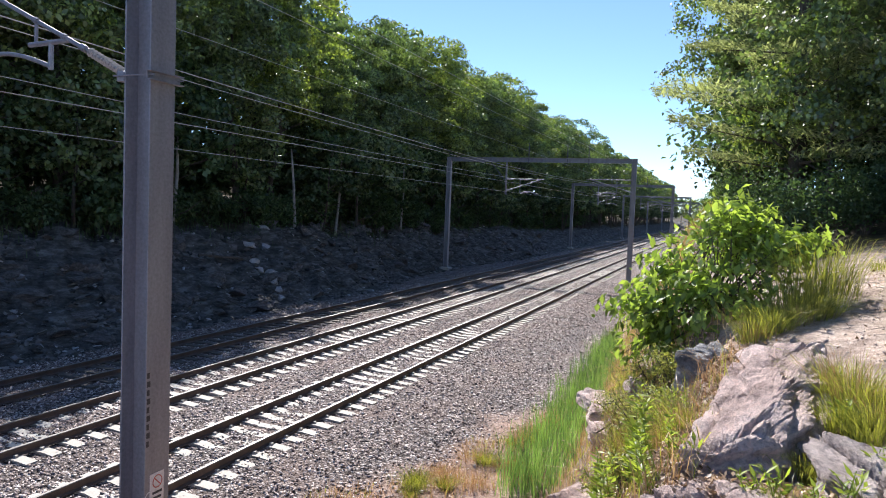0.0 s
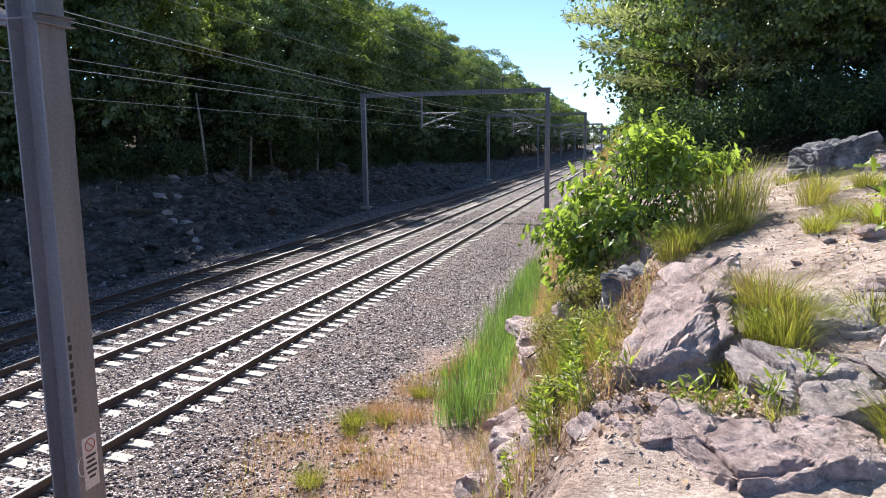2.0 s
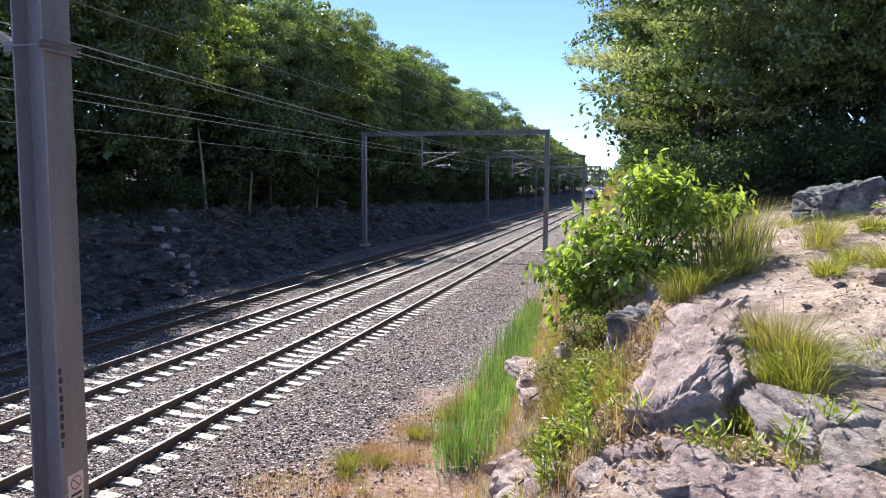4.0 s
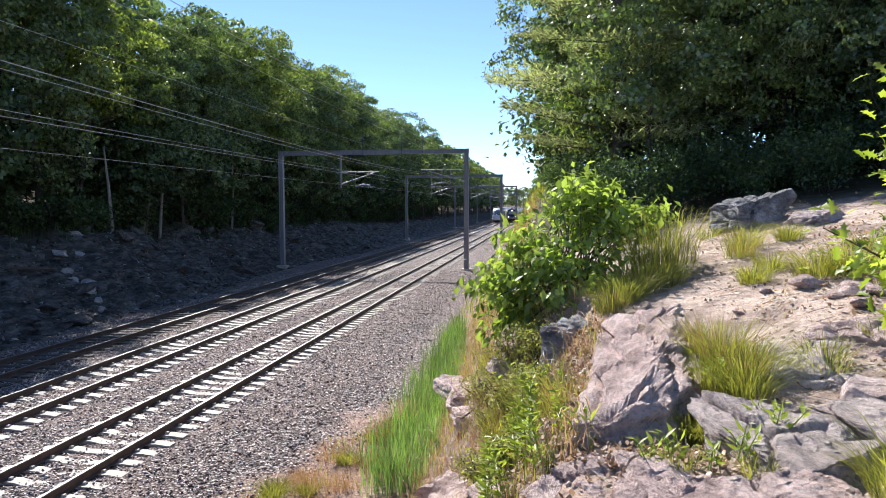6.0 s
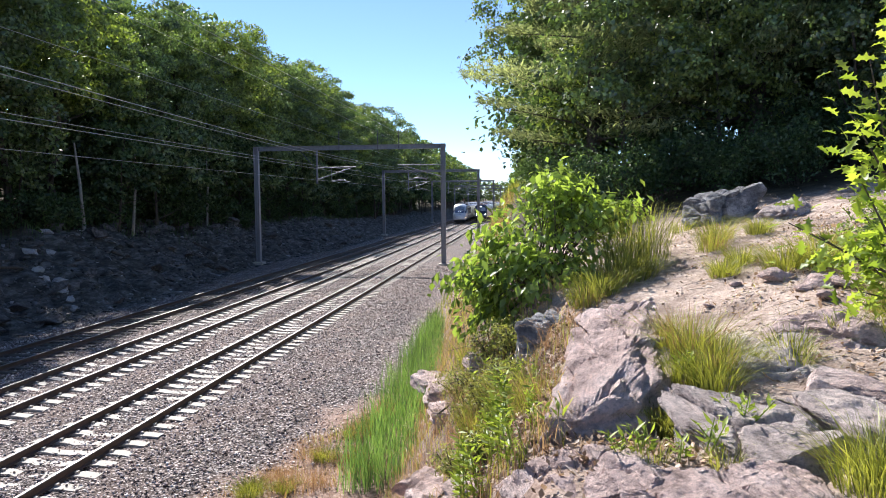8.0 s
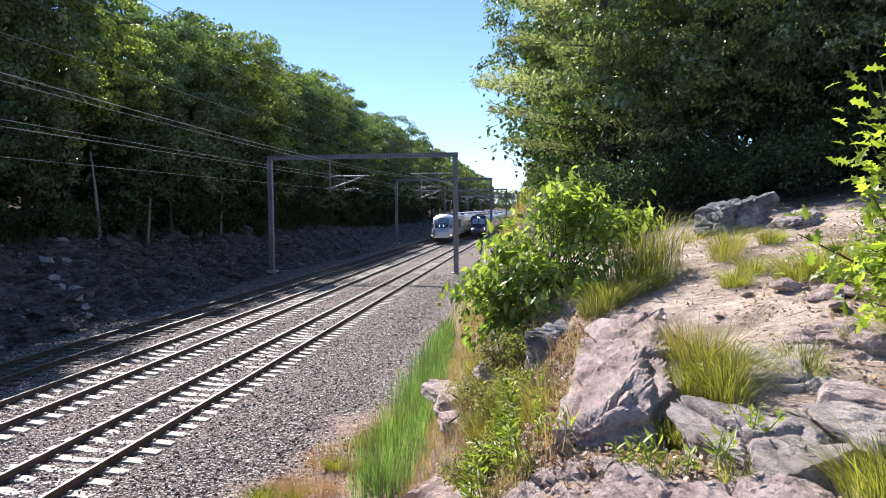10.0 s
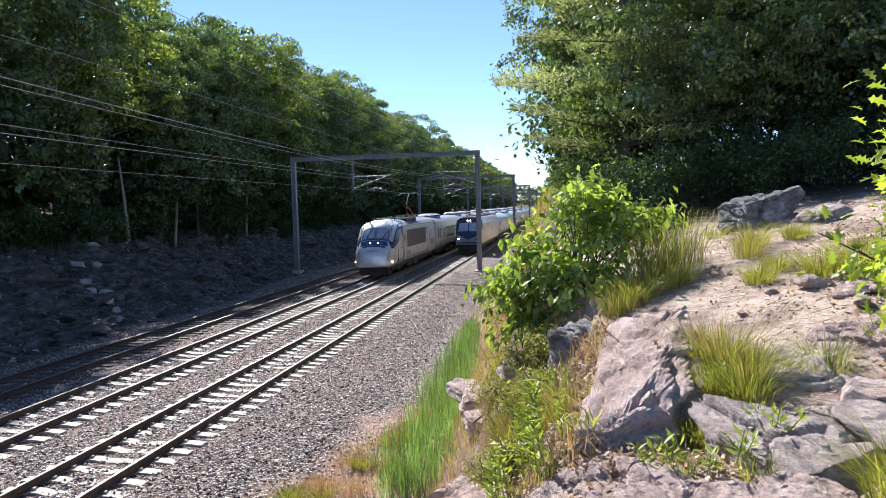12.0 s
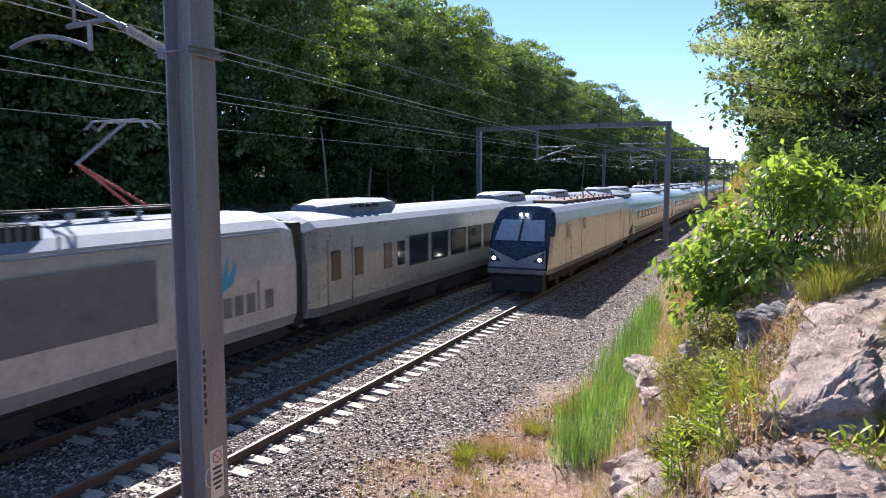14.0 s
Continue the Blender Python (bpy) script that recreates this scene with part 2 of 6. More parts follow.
def tri_ob(name, verts, tris, material, parent=None, label="", smooth=False):
    """A mesh from numpy arrays of corners and triangles."""
    me = bpy.data.meshes.new(name)
    verts, tris = np.asarray(verts, np.float32), np.asarray(tris, np.int32)
    me.vertices.add(len(verts))
    me.vertices.foreach_set("co", verts.ravel())
    me.loops.add(tris.size)
    me.loops.foreach_set("vertex_index", tris.ravel())
    me.polygons.add(len(tris))
    me.polygons.foreach_set("loop_start", np.arange(0, tris.size, 3, dtype=np.int32))
    me.polygons.foreach_set("loop_total", np.full(len(tris), 3, np.int32))
    me.update(calc_edges=True)
    me.materials.append(material)
    if smooth:
        me.polygons.foreach_set("use_smooth", [True] * len(tris))
    ob = new(name, me)
    ob.parent = parent
    if label:
        ob["label"] = label
    return ob


def empty(name, m=None):
    e = new(name)
    e.empty_display_size = 0.2
    if m is not None:
        e.matrix_basis = m
    return e


def box(bm, x0, x1, y0, y1, z0, z1, bevel=0.0):
    g = bmesh.ops.create_cube(bm, size=1)["verts"]
    for v in g:
        v.co = ((x0 + x1) / 2 + v.co.x * (x1 - x0), (y0 + y1) / 2 + v.co.y * (y1 - y0), (z0 + z1) / 2 + v.co.z * (z1 - z0))
    if bevel:
        es = list({e for v in g for e in v.link_edges})
        bmesh.ops.bevel(bm, geom=es, offset=bevel, segments=2, affect="EDGES", profile=0.5)
    return bm


def boxed(*a, **k):
    return box(bmesh.new(), *a, **k)


def rod(bm, a, b, r0, r1=None, sides=8):
    """A tapered round bar from a to b."""
    a, b = Vector(a), Vector(b)
    r1 = r0 if r1 is None else r1
    q = (b - a).to_track_quat("Z", "Y").to_matrix()
    rings = []
    for c, r in ((a, r0), (b, r1)):
        rings.append([bm.verts.new(c + q @ Vector((r * math.cos(k * math.tau / sides), r * math.sin(k * math.tau / sides), 0))) for k in range(sides)])
    for k in range(sides):
        bm.faces.new((rings[0][k], rings[0][(k + 1) % sides], rings[1][(k + 1) % sides], rings[1][k]))
    bm.faces.new(rings[0][::-1])
    bm.faces.new(rings[1])
    return bm


def extrude_profile(bm, prof, y0, y1, cap=True):
    """A closed outline in x, z drawn out along y."""
    a = [bm.verts.new((x, y0, z)) for x, z in prof]
    b = [bm.verts.new((x, y1, z)) for x, z in prof]
    k = len(prof)
    fs = [bm.faces.new((a[i], a[(i + 1) % k], b[(i + 1) % k], b[i])) for i in range(k)]
    if cap:
        bm.faces.new(a[::-1]), bm.faces.new(b)
    return fs


def sstep(a, b, x):
    t = np.clip((x - a) / (b - a), 0, 1)
    return t * t * (3 - 2 * t)


# cheap smooth noise on arrays, for the ground and for outlines
def wob(x, y, s, seed=0.0):
    return (np.sin(x * s + 1.7 * seed + 1.3 * np.sin(y * s * 0.7 + seed)) + np.sin(y * s * 1.1 - 2.1 * seed + 1.1 * np.sin(x * s * 0.9 + 2 * seed))
            + 0.5 * np.sin((x + y) * s * 2.3 + seed) + 0.5 * np.sin((x - 1.4 * y) * s * 2.9 + 3 * seed)) / 3


# ---- the lie of the land (rail head at z = 0) ----
def foot_x(y):
    return np.interp(y, [-40, 3, 12, 28, 60, 120], [6.6, 6.6, 6.1, 5.3, 5.0, 4.8])


def edge_x(y):
    return np.interp(y, [-40, 1.0, 4.2, 8, 9.8, 11.8, 20, 60], [7.2, 7.4, 8.55, 8.95, 9.05, 8.5, 8.0, 8.0])


def left_foot(y):
    return np.interp(y, [0, 40, 50, 62, 75, 120], [-10.9, -11.2, -12.7, -12.7, -11.3, -11.0]) + 0.25 * wob(y * 0, y, 0.5, 7)


def height(x, y):
    x, y = np.asarray(x, float), np.asarray(y, float)
    z = np.full(x.shape, -0.22) - 0.10 * sstep(1.6, 3.6, x) + 0.03 * wob(x, y, 1.2, 1)
    # terrace on the right
    f, e = foot_x(y), edge_x(y)
    t = np.clip((x - f) / (e - f), 0, 1)
    top = 3.15 + 0.07 * (np.clip(y, -5, 40) - 5) + 0.15 * np.clip(x - 9, 0, 40) * sstep(3, 9, y) + 0.06 * np.clip(x - 9, 0, 10)
    top = top * (1 - 0.35 * sstep(40, 120, y))
    rough = 0.16 * wob(x, y, 2.1, 3) + 0.10 * wob(x, y, 5.3, 5)
    s = t * t * (3 - 2 * t)
    z = np.where(x > f, z + (top - z) * (0.55 * t + 0.45 * s) + rough * np.sin(np.pi * t), z)
    z = z + np.where(x > e, 0.05 * wob(x, y, 1.7, 2) + 0.02 * wob(x, y, 6, 4), 0)
    z = z - 0.24 * np.exp(-((x - 9.5) / 0.42) ** 2 - ((y - 5.72) / 0.45) ** 2) * (x > e - 0.4)
    # cutting on the left
    lf = left_foot(y)
    lt = np.clip((lf - x) / 7.0, 0, 1)
    ltop = 3.6 * (1 - 0.45 * sstep(50, 130, y)) + 0.5 * wob(x * 0, y, 0.22, 9)
    lr = 0.45 * wob(x, y, 0.9, 11) + 0.30 * wob(x, y, 2.6, 12) + 0.14 * wob(x, y, 6.1, 13)
    z = np.where(x < lf, z - 0.15 * np.clip((lf - x) * 2, 0, 1) + (ltop + 0.2) * (0.6 * lt + 0.4 * lt * lt * (3 - 2 * lt)) + lr * np.clip(lt * 5, 0, 1), z)
    z = z + 0.22 * np.clip(-20 - x, 0, 45) + 0.12 * np.clip(x - 18, 0, 40)
    return z


def steps(spans):
    out = []
    for a, b, d in spans:
        out += list(np.arange(a, b, d))
    return np.array(out + [spans[-1][1]])


def build_ground():
    xs = steps([(-900, -120, 60), (-120, -40, 8), (-40, -20, 1.0), (-20, -10, 0.2), (-10, 3, 0.5), (3, 5, 0.25), (5, 16, 0.11), (16, 40, 1.2), (40, 120, 8), (120, 900, 60)])
    ys = steps([(-400, -40, 40), (-40, -4, 3), (-4, 3, 0.5), (3, 18, 0.13), (18, 80, 0.35), (80, 200, 2), (200, 900, 25), (900, 3000, 210)])
    X, Y = np.meshgrid(xs, ys, indexing="ij")
    Zh = height(X, Y)
    v = np.stack([X, Y, Zh], -1).reshape(-1, 3)
    nx, ny = len(xs), len(ys)
    i = np.arange(nx * ny).reshape(nx, ny)
    q = np.stack([i[:-1, :-1], i[1:, :-1], i[1:, 1:], i[:-1, 1:]], -1).reshape(-1, 4)
    t = np.concatenate([q[:, [0, 1, 2]], q[:, [0, 2, 3]]])
    ob = tri_ob("ground", v, t, M_GROUND, smooth=True)
    x, y = v[:, 0], v[:, 1]
    f, e = foot_x(y), edge_x(y)
    jit = wob(x, y, 1.1, 6) * 0.6 + wob(x, y, 4.0, 8) * 0.3
    zones = {
        "verge": np.maximum(sstep(2.2, 3.6, x + jit - 0.22 * np.clip(y - 11, 0, 14)) * (x < 9), sstep(f - 0.8, f + 0.1, x + jit * 0.5)),
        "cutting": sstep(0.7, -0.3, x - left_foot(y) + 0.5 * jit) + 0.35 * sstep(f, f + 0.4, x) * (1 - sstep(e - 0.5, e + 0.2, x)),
        "path": sstep(e - 0.3, e + 0.5, x + 0.4 * jit) * (x > 5),
        # the dark floor behind the path also paints in the trees' shade
        "forest": np.maximum(sstep(-17.2, -19.0, x + 0.6 * jit), np.maximum(sstep(15.5, 18.5, x + jit * 1.5), sstep(14.6, 16.6, y + 0.7 * jit + 0.12 * (x - 12)) * (x > 6.5))),
    }
    for k, a in zones.items():
        at = ob.data.attributes.new(k, "FLOAT", "POINT")
        at.data.foreach_set("value", np.clip(a, 0, 1).astype(np.float32))
    tagged(ob, "gravel railway bed with rocky banks, dry verge and sandy path", "ground", kind="structure")


build_ground()


# ---- plants ----
def leaves(rng, pos, out, size, wide=0.55, fold=0.18, droop=0.25):
    """Folded leaves, two triangles each: pos and rough outward way per leaf."""
    k = len(pos)
    d = out + rng.normal(0, 0.7, (k, 3)) - np.array([0, 0, droop])
    d /= np.linalg.norm(d, axis=1)[:, None] + 1e-6
    up = np.array([0, 0, 1.0]) + rng.normal(0, 0.55, (k, 3)) + 0.3 * out
    side = np.cross(d, up)
    side /= np.linalg.norm(side, axis=1)[:, None] + 1e-6
    nrm = np.cross(side, d)
    s = (size * rng.uniform(0.6, 1.3, k))[:, None]
    a, tip = pos - d * s * 0.5, pos + d * s * 0.5
    l = pos + side * s * wide * 0.5 + nrm * s * fold
    r = pos - side * s * wide * 0.5 + nrm * s * fold
    v = np.stack([a, l, tip, r], 1).reshape(-1, 3)
    b = (np.arange(k) * 4)[:, None]
    t = np.concatenate([b + [0, 1, 2], b + [0, 2, 3]])
    return v, t


def limb_tree(bm, base, top, r, rng, tips, limbs=9, spread=0.45, start=0.35, bend=0.6):
    """A bent, tapered trunk with limbs; the limbs' ends go into tips."""
    base, top = Vector(base), Vector(top)
    h = (top - base).length
    pts = [base]
    for k in range(1, 6):
        pts.append(base.lerp(top, k / 5) + Vector((rng.normal(0, bend * 0.12 * h / 6), rng.normal(0, bend * 0.12 * h / 6), 0)))
    for k in range(5):
        rod(bm, pts[k], pts[k + 1], r * (1 - 0.17 * k), r * (1 - 0.17 * (k + 1)), 8)
    for k in range(limbs):
        f = start + (1 - start) * (k + rng.uniform(0, 0.8)) / limbs
        i = min(4, int(f * 5))
        p = pts[i].lerp(pts[i + 1], f * 5 - i)
        an = k * 2.4 + rng.uniform(-0.5, 0.5)
        ln = h * spread * (1.15 - 0.75 * f) * rng.uniform(0.7, 1.15)
        e = p + Vector((math.cos(an) * ln, math.sin(an) * ln, ln * rng.uniform(0.25, 0.7)))
        mid = p.lerp(e, 0.5) + Vector((0, 0, -0.06 * ln))
        rr = r * (1 - 0.8 * f) * 0.45
        rod(bm, p, mid, rr, rr * 0.7, 6), rod(bm, mid, e, rr * 0.7, rr * 0.2, 5)
        tips.append((mid, ln * 0.5)), tips.append((e, ln * 0.6))


def shell_leaves(rng, pos, way, size, wide=0.7):
    """Leaves that lie like shingles on the clumps: each faces out of its clump, tip hanging."""
    k = len(pos)
    nrm = way + rng.normal(0, 0.42, (k, 3)) + [0, 0, 0.25]
    nrm /= np.linalg.norm(nrm, axis=1)[:, None] + 1e-6
    d = np.cross(nrm, rng.normal(0, 1, (k, 3))) - np.array([0, 0, 0.35])
    d /= np.linalg.norm(d, axis=1)[:, None] + 1e-6
    side = np.cross(d, nrm)
    side /= np.linalg.norm(side, axis=1)[:, None] + 1e-6
    s = (size * rng.uniform(0.55, 1.35, k))[:, None]
    a, tip = pos - d * s * 0.5, pos + d * s * 0.5 - nrm * s * 0.12
    l, r = pos + side * s * wide * 0.5, pos - side * s * wide * 0.5
    v = np.stack([a, l, tip, r], 1).reshape(-1, 3)
    b = (np.arange(k) * 4)[:, None]
    return v, np.concatenate([b + [0, 1, 2], b + [0, 2, 3]])


def broadleaf(seed, h, r, count, size, mat, name="broadleaf_tree", low=0.22):
    """Trunk and limbs under a crown of lobes, each lobe a cluster of leafy clumps."""
    rng = np.random.default_rng(seed)
    tree = empty(name)
    bm, tips = bmesh.new(), []
    limb_tree(bm, (0, 0, -0.4), (rng.normal(0, 0.5), rng.normal(0, 0.5), h * 0.8), 0.013 * h, rng, tips, 11, r / h * 0.75, low + 0.06)
    part("trunk", bm, M_BARK, tree)
    zc, rz = h * (1 + low) / 2, h * (1 - low) / 2
    cen, rad = [], []
    lobes = 15
    for k in range(lobes):
        u = 0.96 - 1.75 * (k + 0.5) / lobes
        an, w = k * 2.4 + rng.uniform(-0.4, 0.4), math.sqrt(max(0, 1 - u * u))
        q = rng.uniform(0.42, 0.66)
        c = np.array([math.cos(an) * w * r * q, math.sin(an) * w * r * q, zc + u * rz * 0.66])
        lr = r * rng.uniform(0.34, 0.50)
        for _ in range(15):
            o = rng.normal(0, 1, 3)
            o /= np.linalg.norm(o)
            o[2] = abs(o[2]) * 1.1 - 0.25
            cen.append(c + o * lr * [1, 1, 0.8]), rad.append(r * rng.uniform(0.10, 0.21))
    cen, rad = np.array(cen), np.array(rad)
    pick = rng.choice(len(cen), count, p=rad ** 2 / (rad ** 2).sum())
    o = rng.normal(0, 1, (count, 3))
    o /= np.linalg.norm(o, axis=1)[:, None]
    o[:, 2] = np.where(o[:, 2] < -0.2, -o[:, 2], o[:, 2])
    dist = rng.uniform(0.5, 1.0, count) ** 0.5 * (1 + 0.3 * np.sin(o[:, 0] * 5 + pick) * np.sin(o[:, 1] * 6 + pick * 2))
    pos = cen[pick] + o * (rad[pick] * dist)[:, None] * [1, 1, 0.75]
    v, t = shell_leaves(rng, pos, o, size)
    tri_ob("crown", v, t, mat, tree)
    return tree


def pine(seed, h, r, count):
    """A white pine: whorled limbs with flat sprays of needles."""
    rng = np.random.default_rng(seed)
    tree = empty("white_pine")
    bm = bmesh.new()
    rod(bm, (0, 0, -0.4), (0.1, 0.1, h), 0.018 * h, 0.03, 9)
    P, O = [], []
    for k in range(64):
        f = 0.10 + 0.88 * k / 64
        an, ln = k * 2.4 + rng.uniform(-0.4, 0.4), r * (1.05 - 0.85 * f) * rng.uniform(0.7, 1.2)
        p = Vector((0, 0, f * h))
        e = p + Vector((math.cos(an) * ln, math.sin(an) * ln, ln * rng.uniform(-0.12, 0.30)))
        rod(bm, p, p.lerp(e, 0.8), 0.05 * (1.1 - f), 0.01, 5)
        kk = int(count / 64)
        u = rng.uniform(0.25, 1.08, kk) ** 0.7
        side = np.array([-math.sin(an), math.cos(an), 0])
        q = np.array(p) + np.outer(u, np.array(e - p)) + np.outer(rng.normal(0, 0.16 * ln, kk) * (1.25 - u * 0.6), side)
        q[:, 2] += rng.normal(0, 0.10, kk) + 0.12
        P.append(q), O.append(np.tile(np.array([math.cos(an), math.sin(an), 0.35]), (kk, 1)))
    part("trunk", bm, M_BARK, tree)
    P, O = np.concatenate(P), np.concatenate(O)
    v, t = leaves(rng, P, O, 0.25, 0.2, 0.05, 0.0)
    tri_ob("crown", v, t, M_PINE, tree)
    return tree


def shrub(seed, h, r, count, size, mat, name, stems=9, wide=0.55, droop=0.35, stem_mat=None):
    rng = np.random.default_rng(seed)
    s = empty(name)
    P, O = [], []
    for k in range(stems):
        bm = bmesh.new()
        an, ln = k * 2.4, r * rng.uniform(0.3, 1.0) * (k + 1.5) ** 0.5 / stems ** 0.5
        hh = h * rng.uniform(0.6, 1.05) * (1.05 - 0.3 * (ln / r))
        a = Vector((rng.normal(0, 0.12), rng.normal(0, 0.12), -0.15))
        m = Vector((math.cos(an) * ln * 0.45, math.sin(an) * ln * 0.45, hh * 0.55))
        e = Vector((math.cos(an) * ln, math.sin(an) * ln, hh))
        rod(bm, a, m, 0.016, 0.011, 6), rod(bm, m, e, 0.011, 0.004, 5)
        for j in range(6):
            b0 = m.lerp(e, rng.uniform(-0.3, 0.9)) if j else e
            b1 = b0 + Vector(rng.normal(0, 1, 3) * [1, 1, 0.5]) * 0.26 * r
            rod(bm, b0, b1, 0.005, 0.002, 4)
            kk = max(3, int(count / stems / 6))
            u = rng.uniform(0.0, 1.1, kk)[:, None]
            q = np.array(b0) * (1 - u) + np.array(b1) * u + rng.normal(0, 0.11 * r, (kk, 3))
            q[:, 2] = np.maximum(q[:, 2], 0.05)
            P.append(q), O.append(np.tile(np.array((b1 - b0).normalized()), (kk, 1)) * 0.6)
        part("stem", bm, stem_mat or M_BARK, s)
    v, t = leaves(rng, np.concatenate(P), np.concatenate(O), size, wide, 0.12, droop)
    tri_ob("foliage", v, t, mat, s)
    return s


def blades(rng, base, lean, h, w, curl=0.5):
    """Grass blades in three joints each, from foot points."""
    k = len(base)
    d = lean.copy()
    sd = np.stack([-d[:, 1], d[:, 0], np.zeros(k)], 1) + rng.normal(0, 0.4, (k, 3))
    sd /= np.linalg.norm(sd, axis=1)[:, None] + 1e-6
    w = w[:, None]
    up = np.array([0, 0, 1.0])
    hh = h[:, None]
    p1 = base + up * hh * 0.5 + d * hh * 0.18
    p2 = base + up * hh * (0.86 - 0.15 * curl) + d * hh * 0.48
    p3 = base + up * hh * (1.0 - 0.35 * curl) + d * hh * (0.65 + 0.25 * curl)
    v = np.stack([base - sd * w, base + sd * w, p1 - sd * w * 0.8, p1 + sd * w * 0.8, p2 - sd * w * 0.5, p2 + sd * w * 0.5, p3], 1).reshape(-1, 3)
    b = (np.arange(k) * 7)[:, None]
    t = np.concatenate([b + f for f in ([0, 1, 3], [0, 3, 2], [2, 3, 5], [2, 5, 4], [4, 5, 6])])
    return v, t


def grass_tuft(seed, r, h, count, mat, name="grass_tuft", width=0.004, out=0.6):
    rng = np.random.default_rng(seed)
    an = rng.uniform(0, math.tau, count)
    rr = r * np.sqrt(rng.uniform(0, 1, count))
    base = np.stack([np.cos(an) * rr, np.sin(an) * rr, np.full(count, -0.05)], 1)
    lean = np.stack([np.cos(an), np.sin(an), np.zeros(count)], 1) * (rng.uniform(0.1, out, count) * (0.4 + rr / r))[:, None] + rng.normal(0, 0.22, (count, 3)) * [1, 1, 0]
    v, t = blades(rng, base, lean, h * rng.uniform(0.5, 1.1, count), width * rng.uniform(0.7, 1.3, count))
    ob = tri_ob(name, v, t, mat)
    return ob


# ---- railway ----
T1, T2, T3 = -0.752, -4.655, -8.10
RAIL_END = 420.0


def rail_profile(x):
    half = [(0.07, -0.172), (0.07, -0.160), (0.02, -0.145), (0.010, -0.13), (0.010, -0.05), (0.034, -0.038), (0.036, -0.012), (0.028, 0.0)]
    return [(x + a, z) for a, z in half] + [(x - a, z) for a, z in reversed(half)]


def rail(parent, x):
    bm = bmesh.new()
    fs = extrude_profile(bm, rail_profile(x), -30, RAIL_END)
    fs[7].material_index = 1
    fs[6].material_index = 1
    bmesh.ops.recalc_face_normals(bm, faces=bm.faces)
    return part("rail", bm, [M_RUST, M_RAILTOP], parent)


def sleeper_mesh(timber=False):
    bm = bmesh.new()
    if timber:
        box(bm, -1.3, 1.3, -0.115, 0.115, -0.36, -0.176, 0.012)
        for s in (-0.7525, 0.7525):
            box(bm, s - 0.17, s + 0.17, -0.09, 0.09, -0.178, -0.168)
    else:
        xs = [-1.3, -1.0, -0.5, -0.3, 0.3, 0.5, 1.0, 1.3]
        zs = [-0.20, -0.172, -0.174, -0.215, -0.215, -0.174, -0.172, -0.20]
        rows = [[bm.verts.new((x, y * (0.13 if z else 0.10), zz if z else -0.40)) for y, z in ((-1, 0), (-1, 1), (1, 1), (1, 0))] for x, zz in zip(xs, zs)]
        for a, b in zip(rows, rows[1:]):
            for k in range(4):
                bm.faces.new((a[k], a[(k + 1) % 4], b[(k + 1) % 4], b[k]))
        bm.faces.new(rows[0]), bm.faces.new(rows[-1][::-1])
        for s in (-0.7525, 0.7525):
            for q in (-0.11, 0.11):
                box(bm, s + q - 0.03, s + q + 0.03, -0.035, 0.035, -0.19, -0.125)
        bmesh.ops.recalc_face_normals(bm, faces=bm.faces)
    me = bpy.data.meshes.new("sleeper")
    bm.to_mesh(me)
    bm.free()
    me.materials.append(M_TIMBER if timber else M_CONCRETE)
    return me


SLEEPER, TIMBER = sleeper_mesh(), sleeper_mesh(True)


def track(x, label, timber, near, phase):
    t = tagged(empty("railway_track"), label, "railway track")
    rail(t, x - 0.7525), rail(t, x + 0.7525)
    me = TIMBER if timber else SLEEPER
    rng = np.random.default_rng(int(abs(x) * 10))
    y0 = near[0] + phase
    k = int((near[1] - near[0]) / 0.575)
    for i in range(k):
        s = new("sleeper", me)
        s.parent = t
        s.matrix_basis = pose(x + rng.normal(0, 0.012), y0 + i * 0.575, rng.normal(0, 0.004), 0, 0, rng.normal(0, 0.35))
    # far sleepers, too small to pick apart
    n = len(me.vertices)
    co = np.empty(n * 3, np.float32)
    me.vertices.foreach_get("co", co)
    co = co.reshape(-1, 3)
    me.calc_loop_triangles()
    tr = np.array([q.vertices[:] for q in me.loop_triangles])
    ys = np.arange(y0 + k * 0.575, 260, 0.575)
    v = (co[None] + np.stack([np.full(len(ys), x), ys, np.zeros(len(ys))], 1)[:, None]).reshape(-1, 3)
    tt = (tr[None] + (np.arange(len(ys)) * n)[:, None, None]).reshape(-1, 3)
    tagged(tri_ob("distant_sleeper", v, tt, M_TIMBER if timber else M_CONCRETE, t), kind="stuff")


track(T1, "mainline track with rusty-sided rails on pale concrete sleepers", False, (7, 70), 0.2)
track(T2, "mainline track, rusty rails on pale concrete sleepers in ballast", False, (9, 72), 0.45)
track(T3, "shaded siding with brown rails on dark timber sleepers", True, (14, 60), 0.1)


